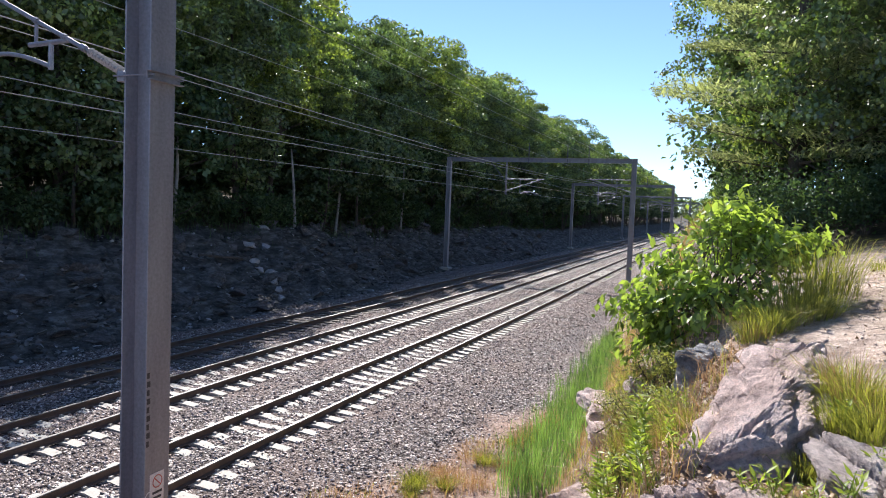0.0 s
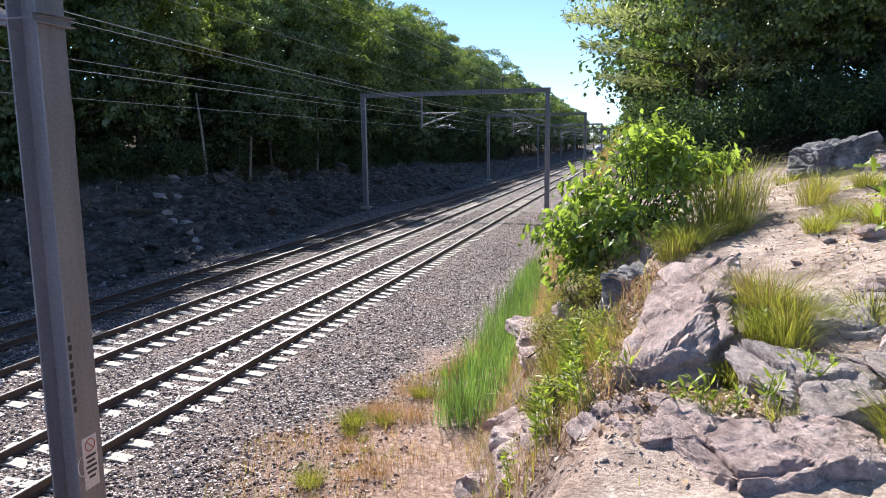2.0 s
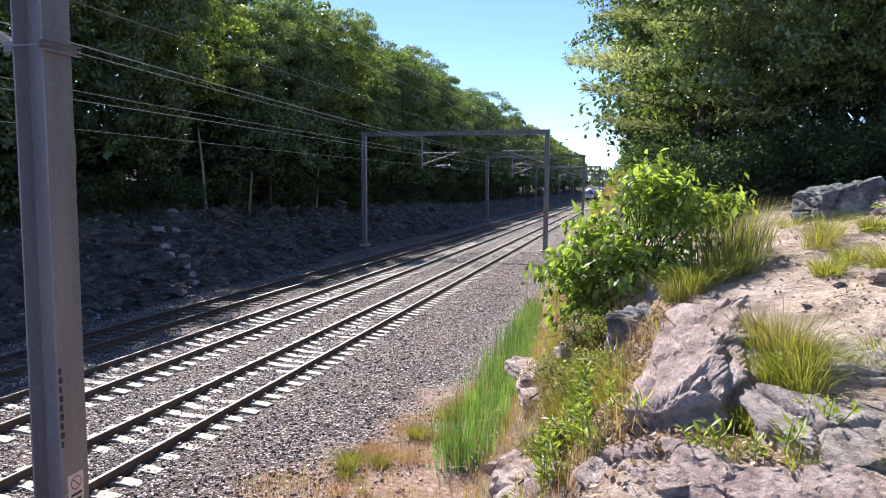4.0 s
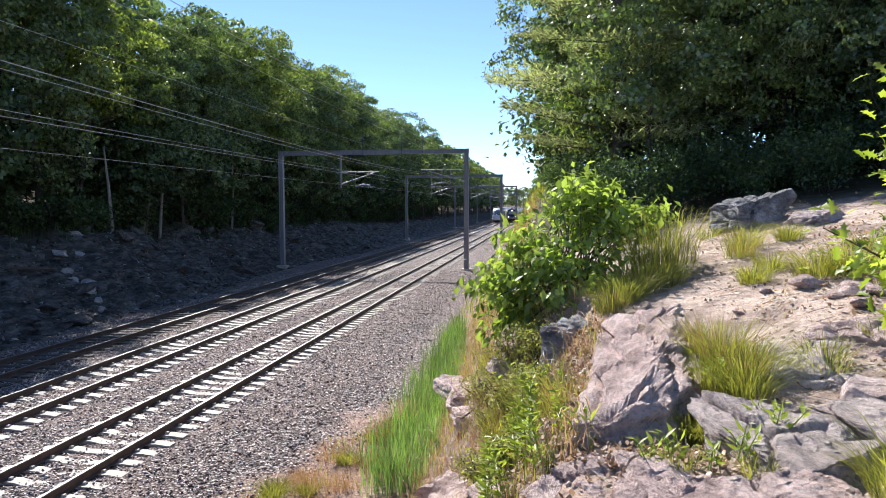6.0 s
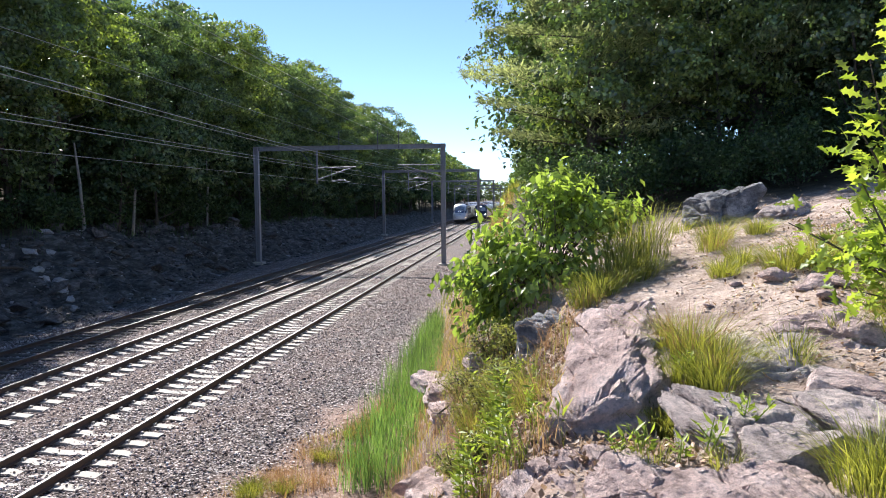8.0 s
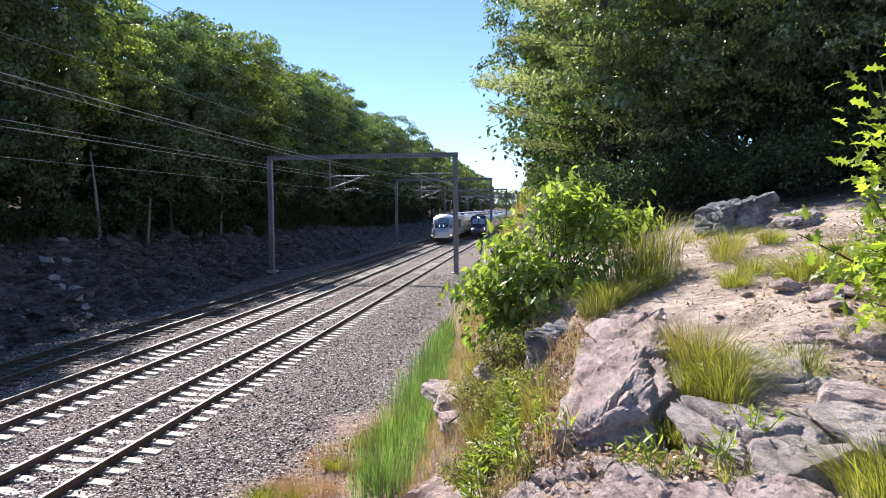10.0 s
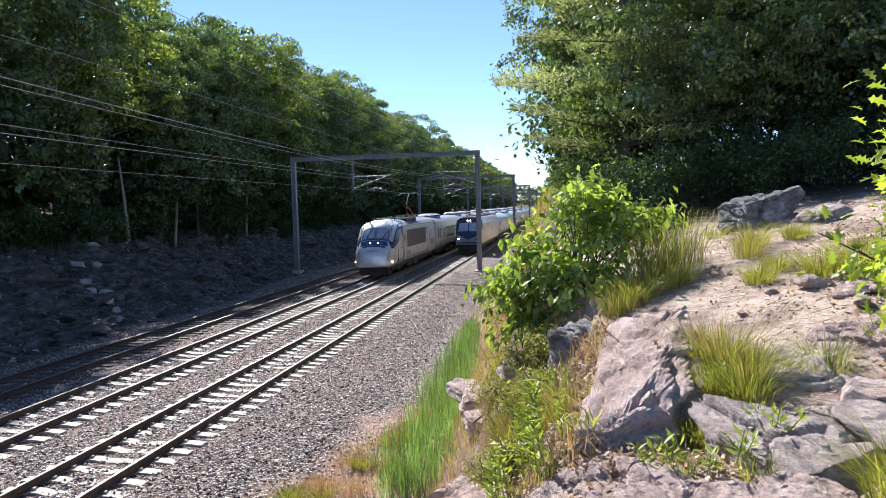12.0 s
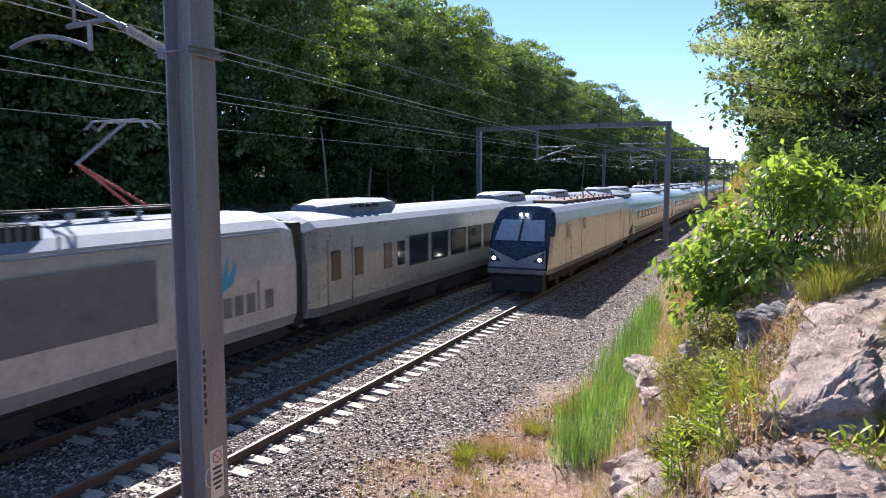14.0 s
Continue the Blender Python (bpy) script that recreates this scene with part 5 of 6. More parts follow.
def tube_coach():
    """Rounded stainless coach, 25.6 m, front end at y = 0."""
    car = tagged(empty("passenger_coach"), "rounded stainless steel passenger coach with a dark window band", "railway coach", "coaches behind the blue-fronted locomotive")
    out = []
    for y, k in ((0.0, 0.93), (0.4, 1.0), (25.2, 1.0), (25.6, 0.93)):
        pts = []
        for j in range(20):
            a = -0.72 + (math.pi + 1.44) * j / 19
            pts.append((1.55 * k * math.cos(a) * (0.97 if abs(math.sin(a)) > 0.7 else 1.0), y, 2.25 + 1.58 * k * math.sin(a)))
        out.append(pts)
    bm = tube(bmesh.new(), out)
    for f in bm.faces:
        f.smooth = abs(f.normal.y) < 0.5
    part("body", bm, M_STAINLESS, car)
    for s in (-1, 1):
        part("window_band", boxed(min(s * 1.50, s * 1.555), max(s * 1.50, s * 1.555), 3.2, 22.4, 2.15, 2.72, 0.02), M_GRILLE, car, "dark window band")
        for k in range(11):
            part("window", boxed(min(s * 1.51, s * 1.562), max(s * 1.51, s * 1.562), 3.5 + 1.72 * k, 4.7 + 1.72 * k, 2.2, 2.68, 0.02), M_GLASS, car)
        for z in (1.15, 1.35, 1.55, 1.75):
            part("flute", boxed(min(s * 1.30, s * (1.545 - 0.28 * (1.9 - z))), max(s * 1.30, s * (1.545 - 0.28 * (1.9 - z))), 0.6, 25.0, z, z + 0.06), M_STAINLESS, car)
        for yy in (1.3, 24.2):
            part("door", boxed(min(s * 1.48, s * 1.56), max(s * 1.48, s * 1.56), yy - 0.45, yy + 0.45, 1.2, 2.95, 0.02), M_STAINLESS, car)
    for y0 in (1.8, 20.5):
        part("roof_unit", boxed(-0.75, 0.75, y0, y0 + 3.2, 3.72, 3.95, 0.06), M_ROOF, car)
    underframe(car, 1.0, 24.6)
    bogie(car, 3.4), bogie(car, 22.2)
    part("gangway", boxed(-0.9, 0.9, 25.5, 26.1, 0.8, 3.3, 0.06), M_BLACK, car, "dark gap bellows")
    return car


def make_trains():
    fast, slow = [(nose_power_car(), 0.0)], [(electric_loco(), 0.0)]
    c = fast_coach()
    fast += [(c, 20.8)] + [(copy_thing(c, Matrix()), 20.8 + 26.7 * k) for k in range(1, 6)]
    c = tube_coach()
    slow += [(c, 20.5)] + [(copy_thing(c, Matrix()), 20.5 + 26.1 * k) for k in range(1, 6)]
    return fast, slow


FAST, SLOW = make_trains()
FAST_Y, FAST_V = -4.05, 25.4      # front of the silver train at 14 s, metres a second
SLOW_Y, SLOW_V = 28.7, 22.35      # front of the blue-fronted train at 14 s


# ---- rocks of the terrace ----
def rock_mesh(seed, sx, sy, sz, sub=4, cuts=14, rough=0.085, strata=0.05, top=(-0.25, -0.05, 1.0)):
    """An angular, weathered block: a ball cut flat by planes, split into slabs along joints and roughened."""
    rng = np.random.default_rng(seed)
    bm = bmesh.new()
    bmesh.ops.create_icosphere(bm, subdivisions=sub, radius=1.0)
    co = np.array([v.co[:] for v in bm.verts]) * 1.12
    for _ in range(cuts):
        nrm = rng.normal(0, 1, 3) * [1.2, 0.8, 1.2]
        nrm /= np.linalg.norm(nrm)
        d = co @ nrm
        co = co - np.outer(np.maximum(0, d - rng.uniform(0.50, 0.78)), nrm)
    for nrm, lim in ((np.array(top), 0.42), (np.array([-1.0, -0.25, 0.35]), 0.55), (np.array([0.2, -1.0, 0.25]), 0.60)):
        nrm = nrm / np.linalg.norm(nrm)
        co = co - np.outer(np.maximum(0, co @ nrm - lim), nrm)
    small = min(sx, sy, sz)
    for v, c in zip(bm.verts, co):
        p = Vector((c[0] * sx, c[1] * sy, c[2] * sz))
        q = p + Vector((seed * 3.1, seed * 1.7, seed))
        warp = noise.noise_vector(q * 2.0) * 0.16
        # joints: long cells that run with the layers, each block at its own level
        g = Vector((q.x * 2.2, q.y * 0.9, q.z * 2.6)) + warp * 1.5
        dist, pts = noise.voronoi(g)
        e = (noise.noise(pts[0] * 7.3) * strata * 1.3)
        e -= max(0.0, 0.11 - (dist[1] - dist[0])) * 0.75
        d2, p2 = noise.voronoi(q * 6.0 + warp * 5)
        e += noise.noise(p2[0] * 5.1) * strata * 0.32
        e += noise.fractal(q * 5.0, 0.8, 2.1, 5) * rough * 0.42
        n = Vector((c[0] / sx, c[1] / sy, c[2] / sz)).normalized()
        v.co = p + n * e * min(1.0, small * 2.2)
    return bm


def rock(x, y, z, sx, sy, sz, seed, mat, label, turn=0, tx=0, ty=0, group="rocks on the terrace", sub=5, cuts=14, strata=0.05):
    ob = part("rock", rock_mesh(seed, sx, sy, sz, sub, cuts, strata=strata), mat)
    ob.matrix_basis = pose(x, y, z, tx, ty, turn)
    return tagged(ob, label, "rock", group)


PINK = "pinkish-grey weathered granite ledge in dry soil"
# grey darkened for forest shade; pale blotches stand for lichen and sun patches
M_BOULDER = granite("boulder_dappled", (0.13, 0.13, 0.135), (0.30, 0.295, 0.30), (0.78, 0.77, 0.77), 0.6)
def bedded(x, y, dz):
    """A height for a rock's middle, so that it lies sunk in the soil."""
    return float(height(x, y)) + dz


rock(9.32, 6.98, bedded(9.32, 6.98, -0.18), 0.86, 2.85, 0.98, 3, M_ROCK, "long pinkish granite slab with ridged, cracked top", -13, 6, -3, sub=6, strata=0.022)
rock(9.98, 5.15, bedded(9.98, 5.15, -0.13), 0.70, 1.0, 0.62, 8, M_ROCKG, "grey split granite ledge with dark cracks", 12, 3, 6, sub=6)
rock(10.66, 5.10, bedded(10.66, 5.10, -0.11), 0.48, 1.0, 0.62, 9, M_ROCKG, "grey split granite ledge with dark cracks", 18, 0, 12, sub=6)
rock(9.62, 4.35, bedded(9.62, 4.35, -0.10), 1.05, 0.85, 0.44, 12, M_ROCK, PINK, 10, sub=6, strata=0.03)
rock(9.02, 4.72, bedded(9.02, 4.72, -0.12), 0.85, 0.75, 0.46, 13, M_ROCK, "low flat pinkish granite ledge", 5, sub=6, strata=0.03)
rock(10.62, 6.55, bedded(10.62, 6.55, -0.10), 0.70, 0.90, 0.42, 14, M_ROCKG, "pale smooth granite ledge flush with the soil", -20, strata=0.02)
rock(11.40, 6.95, bedded(11.40, 6.95, -0.08), 0.78, 0.80, 0.42, 15, M_ROCK, "pale smooth granite ledge flush with the soil", 10)
rock(11.25, 5.5, bedded(11.25, 5.5, -0.06), 0.60, 0.65, 0.42, 17, M_ROCK, PINK, 70)
rock(8.80, 9.15, 3.10, 0.56, 0.50, 0.78, 18, M_BOULDER, "squared grey boulder with a pale top and shaded face", 30, 0, 6)
rock(7.85, 10.9, bedded(7.85, 10.9, 0.0), 0.50, 0.42, 0.36, 19, M_ROCK, "rounded pink boulder on the slope", 10)
rock(12.15, 14.4, 4.55, 1.0, 0.8, 1.0, 20, M_BOULDER, "large grey boulder at the wood's edge, toned dark for shade, with pale lichen and painted sun patches", 15, 0, 0, sub=6, strata=0.018)
rock(13.1, 13.3, 4.58, 0.95, 0.55, 0.40, 21, M_ROCKG, "flat pale rock beside the large boulder", 20, 0, -6)
for k, (x, y, s) in enumerate(((11.44, 8.9, 0.20), (11.79, 8.37, 0.22), (11.55, 8.3, 0.10), (11.95, 8.2, 0.16), (10.5, 8.2, 0.07), (11.6, 7.9, 0.12), (11.0, 9.0, 0.08), (10.75, 5.65, 0.10), (9.75, 5.1, 0.08))):
    rock(x, y, float(height(x, y)) + s * 0.25, s * 1.3, s, s * 0.7, 30 + k, M_ROCK, "small loose granite stone on the sandy path", 40 * k, sub=3, group="loose stones on the path")
for k, (x, y, s) in enumerate(((7.12, 13.2, 0.45), (7.24, 11.6, 0.36), (7.2, 10.3, 0.42), (7.5, 9.0, 0.35), (7.55, 8.1, 0.40), (6.75, 14.8, 0.4), (6.9, 9.3, 0.38), (7.7, 7.2, 0.36), (8.05, 6.5, 0.28), (6.6, 16.5, 0.4))):
    rock(x, y, float(height(x, y)) - s * 0.56, s * 1.6, s * 1.8, s * 0.9, 50 + k, M_ROCK, "broken granite block on the slope above the reeds", 50 * k, sub=4, group="blocks on the slope")

# blocks of the shaded cutting, the shade also darkened into their colour
rngc = np.random.default_rng(77)
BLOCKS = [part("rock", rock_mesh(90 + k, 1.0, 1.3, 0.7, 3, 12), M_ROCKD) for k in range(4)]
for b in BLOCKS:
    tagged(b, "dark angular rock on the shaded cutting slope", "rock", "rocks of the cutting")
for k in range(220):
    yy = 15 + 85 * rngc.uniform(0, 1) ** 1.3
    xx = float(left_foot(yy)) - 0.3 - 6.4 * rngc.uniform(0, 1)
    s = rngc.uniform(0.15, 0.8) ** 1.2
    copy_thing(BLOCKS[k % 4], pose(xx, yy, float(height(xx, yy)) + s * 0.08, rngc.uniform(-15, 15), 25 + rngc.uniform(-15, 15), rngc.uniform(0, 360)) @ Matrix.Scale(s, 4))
for b in BLOCKS:
    bpy.data.objects.remove(b)
# paler rock colour standing for light caught on faces of the shaded bank
M_PALE = surface("light_catching_rock", (0.22, 0.21, 0.21), (0.55, 0.53, 0.53), 2.5, 0.6, fine=14, bumps=0.9, distance=0.04)
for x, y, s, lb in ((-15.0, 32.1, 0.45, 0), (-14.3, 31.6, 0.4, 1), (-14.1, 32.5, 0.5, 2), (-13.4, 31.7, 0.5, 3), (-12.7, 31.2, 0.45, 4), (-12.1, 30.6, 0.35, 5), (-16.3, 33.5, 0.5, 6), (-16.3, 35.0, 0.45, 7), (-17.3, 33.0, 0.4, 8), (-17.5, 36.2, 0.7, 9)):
    rock(x, y, float(height(x, y)) + 0.05, s, s * 0.6, s * 0.6, 70 + lb, M_PALE, "rock face coloured pale as if catching light in the shaded cutting", 30 * lb, sub=3, group="pale rocks of the cutting")
for k, (x, y, ln, rz) in enumerate(((-14.6, 40.5, 3.6, 62), (-16.4, 52, 3.0, 40), (-15.5, 30, 2.6, 70), (-14.4, 62, 2.8, 50))):
    ob = part("fallen_log", rod(bmesh.new(), (-ln / 2, 0, 0), (ln / 2, 0, 0), 0.09, 0.06, 9), M_BARK)
    h0, h1 = [float(height(x + q * math.cos(radians(rz)) * ln / 2, y + q * math.sin(radians(rz)) * ln / 2)) for q in (-1, 1)]
    ob.matrix_basis = pose(x, y, (h0 + h1) / 2 + 0.12, 0, -math.degrees(math.atan2(h1 - h0, ln)), rz)
    tagged(ob, "grey fallen log lying on the cutting slope", "log")


# ---- bush beside the path ----
def big_bush():
    rng = np.random.default_rng(41)
    b = tagged(empty("leafy_bush"), "dense green bush with pointed drooping leaves, backlit", "bush")
    P, O = [], []
    lobes = [((8.95, 11.5, 4.35), 1.15, 26), ((9.6, 11.9, 4.55), 0.75, 12), ((8.15, 11.3, 3.75), 0.85, 14), ((10.15, 11.8, 4.6), 0.5, 7), ((7.6, 11.0, 3.4), 0.55, 7), ((8.8, 11.0, 3.5), 0.9, 14), ((9.1, 11.6, 5.0), 0.6, 9), ((8.35, 10.9, 3.0), 0.6, 11), ((8.0, 11.2, 2.9), 0.6, 8)]
    root = Vector((8.75, 11.6, float(height(8.75, 11.6)) - 0.1))
    for c, r, k in lobes:
        for _ in range(k):
            o = Vector(rng.normal(0, 1, 3))
            o.normalize()
            o.z = abs(o.z) * 0.9 - 0.15
            e = Vector(c) + o * r * rng.uniform(0.75, 1.05)
            bm = bmesh.new()
            s = root + Vector((rng.normal(0, 0.25), rng.normal(0, 0.2), 0))
            m = s.lerp(e, 0.55) + Vector((0, 0, 0.18))
            rod(bm, s, m, 0.013, 0.009, 5), rod(bm, m, e, 0.009, 0.003, 5)
            part("stem", bm, M_BARK, b)
            q = 40
            u = rng.uniform(0.30, 1.02, q)[:, None]
            pts = np.array(m) * (1 - u) + np.array(e) * u + rng.normal(0, 0.10, (q, 3)) * (0.5 + r)
            P.append(pts), O.append(np.tile(np.array((e - m).normalized()), (q, 1)) * 0.7)
    v, t = leaves(rng, np.concatenate(P), np.concatenate(O), 0.165, 0.52, 0.10, 0.9)
    tri_ob("foliage", v, t, M_BUSH, b)


big_bush()
sprig = tagged(shrub(45, 1.15, 0.28, 150, 0.13, M_BUSH, "sapling", 2, 0.5, 0.8), "thin leafy sapling at the edge of the bush", "sapling")
sprig.matrix_basis = pose(7.95, 11.45, float(height(7.95, 11.45)) - 0.05) @ Matrix.Scale(1.25, 4)


# ---- oak sapling reaching in over the path ----
def oak_leaf_outline():
    half = [(0.0, 0.03), (0.15, 0.06), (0.22, 0.22), (0.30, 0.10), (0.42, 0.12), (0.52, 0.34), (0.60, 0.14), (0.72, 0.14), (0.80, 0.24), (0.86, 0.09), (1.0, 0.0)]
    return half


def oak_branch(name, pts, count, size, seed, label, mat):
    rng = np.random.default_rng(seed)
    b = tagged(empty(name), label, "oak sapling")
    V, T, n0 = [], [], 0
    out = oak_leaf_outline()
    for a, e in pts:
        a, e = Vector(a), Vector(e)
        part("branch", rod(bmesh.new(), a, e, 0.012, 0.004, 6), M_BARK, b)
        for _ in range(count):
            p = np.array(a.lerp(e, rng.uniform(0.25, 1.0))) + rng.normal(0, 0.10, 3)
            d = np.array((e - a).normalized()) * 0.6 + rng.normal(0, 0.6, 3) - [0, 0, 0.25]
            d /= np.linalg.norm(d)
            sd = np.cross(d, np.array([0, 0, 1]) + rng.normal(0, 0.5, 3))
            sd /= np.linalg.norm(sd)
            nn = np.cross(sd, d)
            s = size * rng.uniform(0.7, 1.2)
            mid = [p + d * s * u - nn * s * 0.25 * u * u for u, w in out]
            lft = [q + sd * s * w + nn * s * w * 0.3 for q, (u, w) in zip(mid, out)]
            rgt = [q - sd * s * w + nn * s * w * 0.3 for q, (u, w) in zip(mid, out)]
            k = len(out)
            V += mid + lft + rgt
            for i in range(k - 1):
                T += [(n0 + i, n0 + i + 1, n0 + k + i + 1), (n0 + i, n0 + k + i + 1, n0 + k + i), (n0 + i + 1, n0 + i, n0 + 2 * k + i), (n0 + i + 1, n0 + 2 * k + i, n0 + 2 * k + i + 1)]
            n0 += 3 * k
    tri_ob("foliage", np.array(V), np.array(T), mat, b)
    return b


oak_branch("oak_sapling", [((11.25, 5.2, 3.4), (11.0, 5.4, 5.0)), ((11.1, 5.35, 4.3), (10.35, 5.5, 4.72)), ((11.05, 5.3, 4.4), (10.75, 5.3, 5.0)), ((11.1, 5.3, 4.7), (10.62, 5.2, 5.45)), ((11.0, 5.4, 5.0), (10.72, 5.2, 5.85)),
                           ((11.15, 5.3, 4.5), (10.85, 5.5, 4.6)), ((11.0, 5.4, 5.0), (10.95, 5.3, 6.3)), ((11.2, 5.2, 4.0), (10.85, 5.4, 4.45)), ((11.15, 5.3, 4.2), (10.6, 5.6, 4.62)), ((11.1, 5.4, 4.8), (10.85, 5.2, 5.3)), ((11.3, 5.5, 4.1), (10.95, 5.8, 4.2)), ((11.3, 5.5, 4.5), (11.0, 5.8, 4.75))],
           36, 0.14, 51, "young oak sapling with bright yellow-green lobed leaves", M_YOUNG)
for x, y, s in ((12.5, 8.6, 0.55), (12.1, 7.9, 0.4), (13.0, 9.3, 0.5), (13.6, 8.6, 0.6), (14.2, 10.2, 0.6)):
    b = tagged(shrub(60 + int(x * 10), 1.4, 1.0, 700, 0.12, M_LEAF2, "low_bush", 6), "low green bush beside the sandy path", "bush", "low bushes by the path")
    b.matrix_basis = pose(x, y, float(height(x, y)), 0, 0, x * 40) @ Matrix.Scale(s, 4)


# ---- grasses ----
TUFTS = {"fine": grass_tuft(1, 0.26, 0.62, 300, M_GRASS, width=0.0034, out=1.3), "low": grass_tuft(2, 0.24, 0.44, 460, M_GRASS, width=0.0038, out=1.4), "tall": grass_tuft(3, 0.42, 1.25, 260, M_GRASS, width=0.0045, out=0.6),
         "brown": grass_tuft(4, 0.30, 0.55, 240, M_DRY, width=0.0026, out=0.9), "small": grass_tuft(6, 0.12, 0.22, 120, M_GRASS, width=0.003, out=1.1)}
for k, b in TUFTS.items():
    tagged(b, {"brown": "tuft of dry reddish-brown grass", "tall": "tall green and straw-coloured grass clump beside the bush"}.get(k, "tuft of fine yellow-green grass on rocky soil"), "grass", "grass tufts", "stuff")


def tuft(kind, x, y, s=1.0, turn=0, dz=0.0):
    copy_thing(TUFTS[kind], pose(x, y, float(height(x, y)) + dz, 0, 0, turn) @ Matrix.Scale(s, 4))


for kind, x, y, s, dz in (("fine", 9.97, 6.75, 0.95, 0), ("fine", 10.08, 6.3, 0.8, 0), ("fine", 9.85, 7.2, 0.75, 0), ("fine", 10.2, 6.6, 0.6, 0), ("fine", 9.75, 6.9, 0.6, 0), ("low", 10.0, 6.05, 0.8, 0), ("low", 9.8, 6.3, 0.7, 0), ("brown", 10.0, 7.0, 1.0, 0), ("low", 10.3, 6.35, 0.6, 0), ("low", 9.7, 7.5, 0.7, 0), ("low", 9.50, 5.78, 0.85, 0), ("low", 9.66, 5.68, 0.7, 0), ("tall", 10.12, 11.0, 1.0, 0), ("tall", 9.85, 10.7, 0.85, 0), ("low", 10.05, 10.5, 1.1, 0),
                          ("tall", 10.4, 11.6, 0.9, 0), ("fine", 9.75, 10.2, 0.9, 0), ("fine", 9.27, 9.5, 0.85, 0), ("low", 9.5, 9.8, 1.0, 0), ("fine", 11.4, 11.6, 0.9, 0), ("fine", 11.65, 12.2, 0.9, 0), ("low", 11.04, 9.6, 0.75, 0), ("low", 11.68, 9.3, 1.0, 0),
                          ("low", 12.0, 9.2, 1.1, 0), ("fine", 12.4, 9.6, 0.8, 0), ("low", 11.4, 10.1, 0.8, 0), ("small", 10.7, 6.3, 1.3, 0), ("small", 10.78, 6.6, 1.5, 0), ("low", 10.46, 4.35, 0.95, 0.06), ("low", 10.66, 4.45, 0.8, 0.05), ("brown", 8.57, 7.1, 0.7, 0),
                          ("fine", 8.62, 6.7, 0.9, -0.1), ("fine", 8.35, 7.3, 0.8, 0), ("brown", 8.0, 9.8, 0.9, 0), ("brown", 8.2, 10.2, 0.9, 0), ("fine", 8.3, 8.0, 1.0, 0), ("small", 11.44, 13.9, 1.6, 0), ("low", 12.3, 12.2, 0.8, 0), ("small", 11.35, 6.9, 1.3, 0),
                          ("fine", 11.9, 7.2, 0.8, 0), ("low", 11.75, 6.6, 0.9, 0), ("brown", 7.7, 9.3, 0.8, 0), ("brown", 7.6, 10.6, 0.8, 0), ("fine", 7.9, 8.6, 0.9, 0), ("fine", 7.6, 11.6, 0.9, 0), ("brown", 7.3, 9.7, 0.8, 0), ("small", 9.3, 4.9, 1.0, 0), ("small", 9.75, 4.75, 1.0, 0)):
    tuft(kind, x, y, s, x * 97, dz)
    if kind == "fine":
        tuft("brown", x + 0.05, y, s * 0.7, x * 31, dz)
rngv = np.random.default_rng(91)
for k in range(60):
    y = rngv.uniform(9.5, 20)
    x = float(np.interp(y, [8, 12, 15, 20], [2.6, 3.4, 4.4, 5.2])) + abs(rngv.normal(0, 0.8))
    if x < foot_x(y) - 0.2:
        tuft(("brown", "small", "brown", "low", "small")[k % 5], x, y, rngv.uniform(0.5, 0.95), 53 * k)
for b in TUFTS.values():
    bpy.data.objects.remove(b)


def band(name, seed, count, place, h, w, mat, label, lean=0.25, curl=0.4):
    rng = np.random.default_rng(seed)
    x, y = place(rng, count)
    base = np.stack([x, y, height(x, y) - 0.03], 1)
    an = rng.uniform(0, math.tau, len(x))
    ln = np.stack([np.cos(an), np.sin(an), 0 * an], 1) * rng.uniform(0.05, lean, len(x))[:, None]
    v, t = blades(rng, base, ln, h * rng.uniform(0.5, 1.15, len(x)), w * rng.uniform(0.7, 1.3, len(x)), curl)
    tagged(tri_ob(name, v, t, mat), label, "grass", kind="stuff")


def reed_place(rng, n):
    y = 12.2 + 16.8 * rng.uniform(0, 1, n) ** 1.15
    mid = foot_x(y) - 0.30 - 0.1 * wob(y, y, 1.0)
    wid = np.interp(y, [11, 14, 24, 29], [0.55, 0.95, 0.75, 0.3]) * (1 + 0.3 * wob(y, y, 2.3, 4))
    return mid + wid * rng.uniform(-1, 1, n) * rng.uniform(0.4, 1, n), y


def dry_place(rng, n):
    x, y = rng.uniform(1.6, 6.4, n), rng.uniform(8.5, 20, n)
    keep = (x > np.interp(y, [8, 12, 15, 20], [2.0, 2.9, 4.3, 5.6]) + 0.9 * wob(x, y, 1.5, 3)) & (wob(x, y, 2.6, 5) > rng.uniform(-0.5, 0.6, n))
    return x[keep], y[keep]


def slope_place(rng, n):
    y = rng.uniform(5, 34, n)
    x = foot_x(y) + rng.uniform(0.0, 1.05, n) * (edge_x(y) - foot_x(y))
    keep = wob(x, y, 1.9, 4) > rng.uniform(-0.6, 0.6, n)
    return x[keep], y[keep]


def path_place(rng, n):
    x, y = rng.uniform(8.8, 14, n), rng.uniform(3.8, 16, n)
    keep = wob(x, y, 1.3, 14) > rng.uniform(0.1, 0.9, n)
    return x[keep], y[keep]


def far_place(rng, n):
    y = rng.uniform(28, 110, n)
    return foot_x(y) + rng.uniform(-0.8, 3.5, n), y


def bank_place(rng, n):
    y = 15 + 100 * rng.uniform(0, 1, n) ** 1.3
    x = -18.8 + rng.normal(0, 0.9, n) + 0.6 * wob(y, y, 0.7)
    return x, y


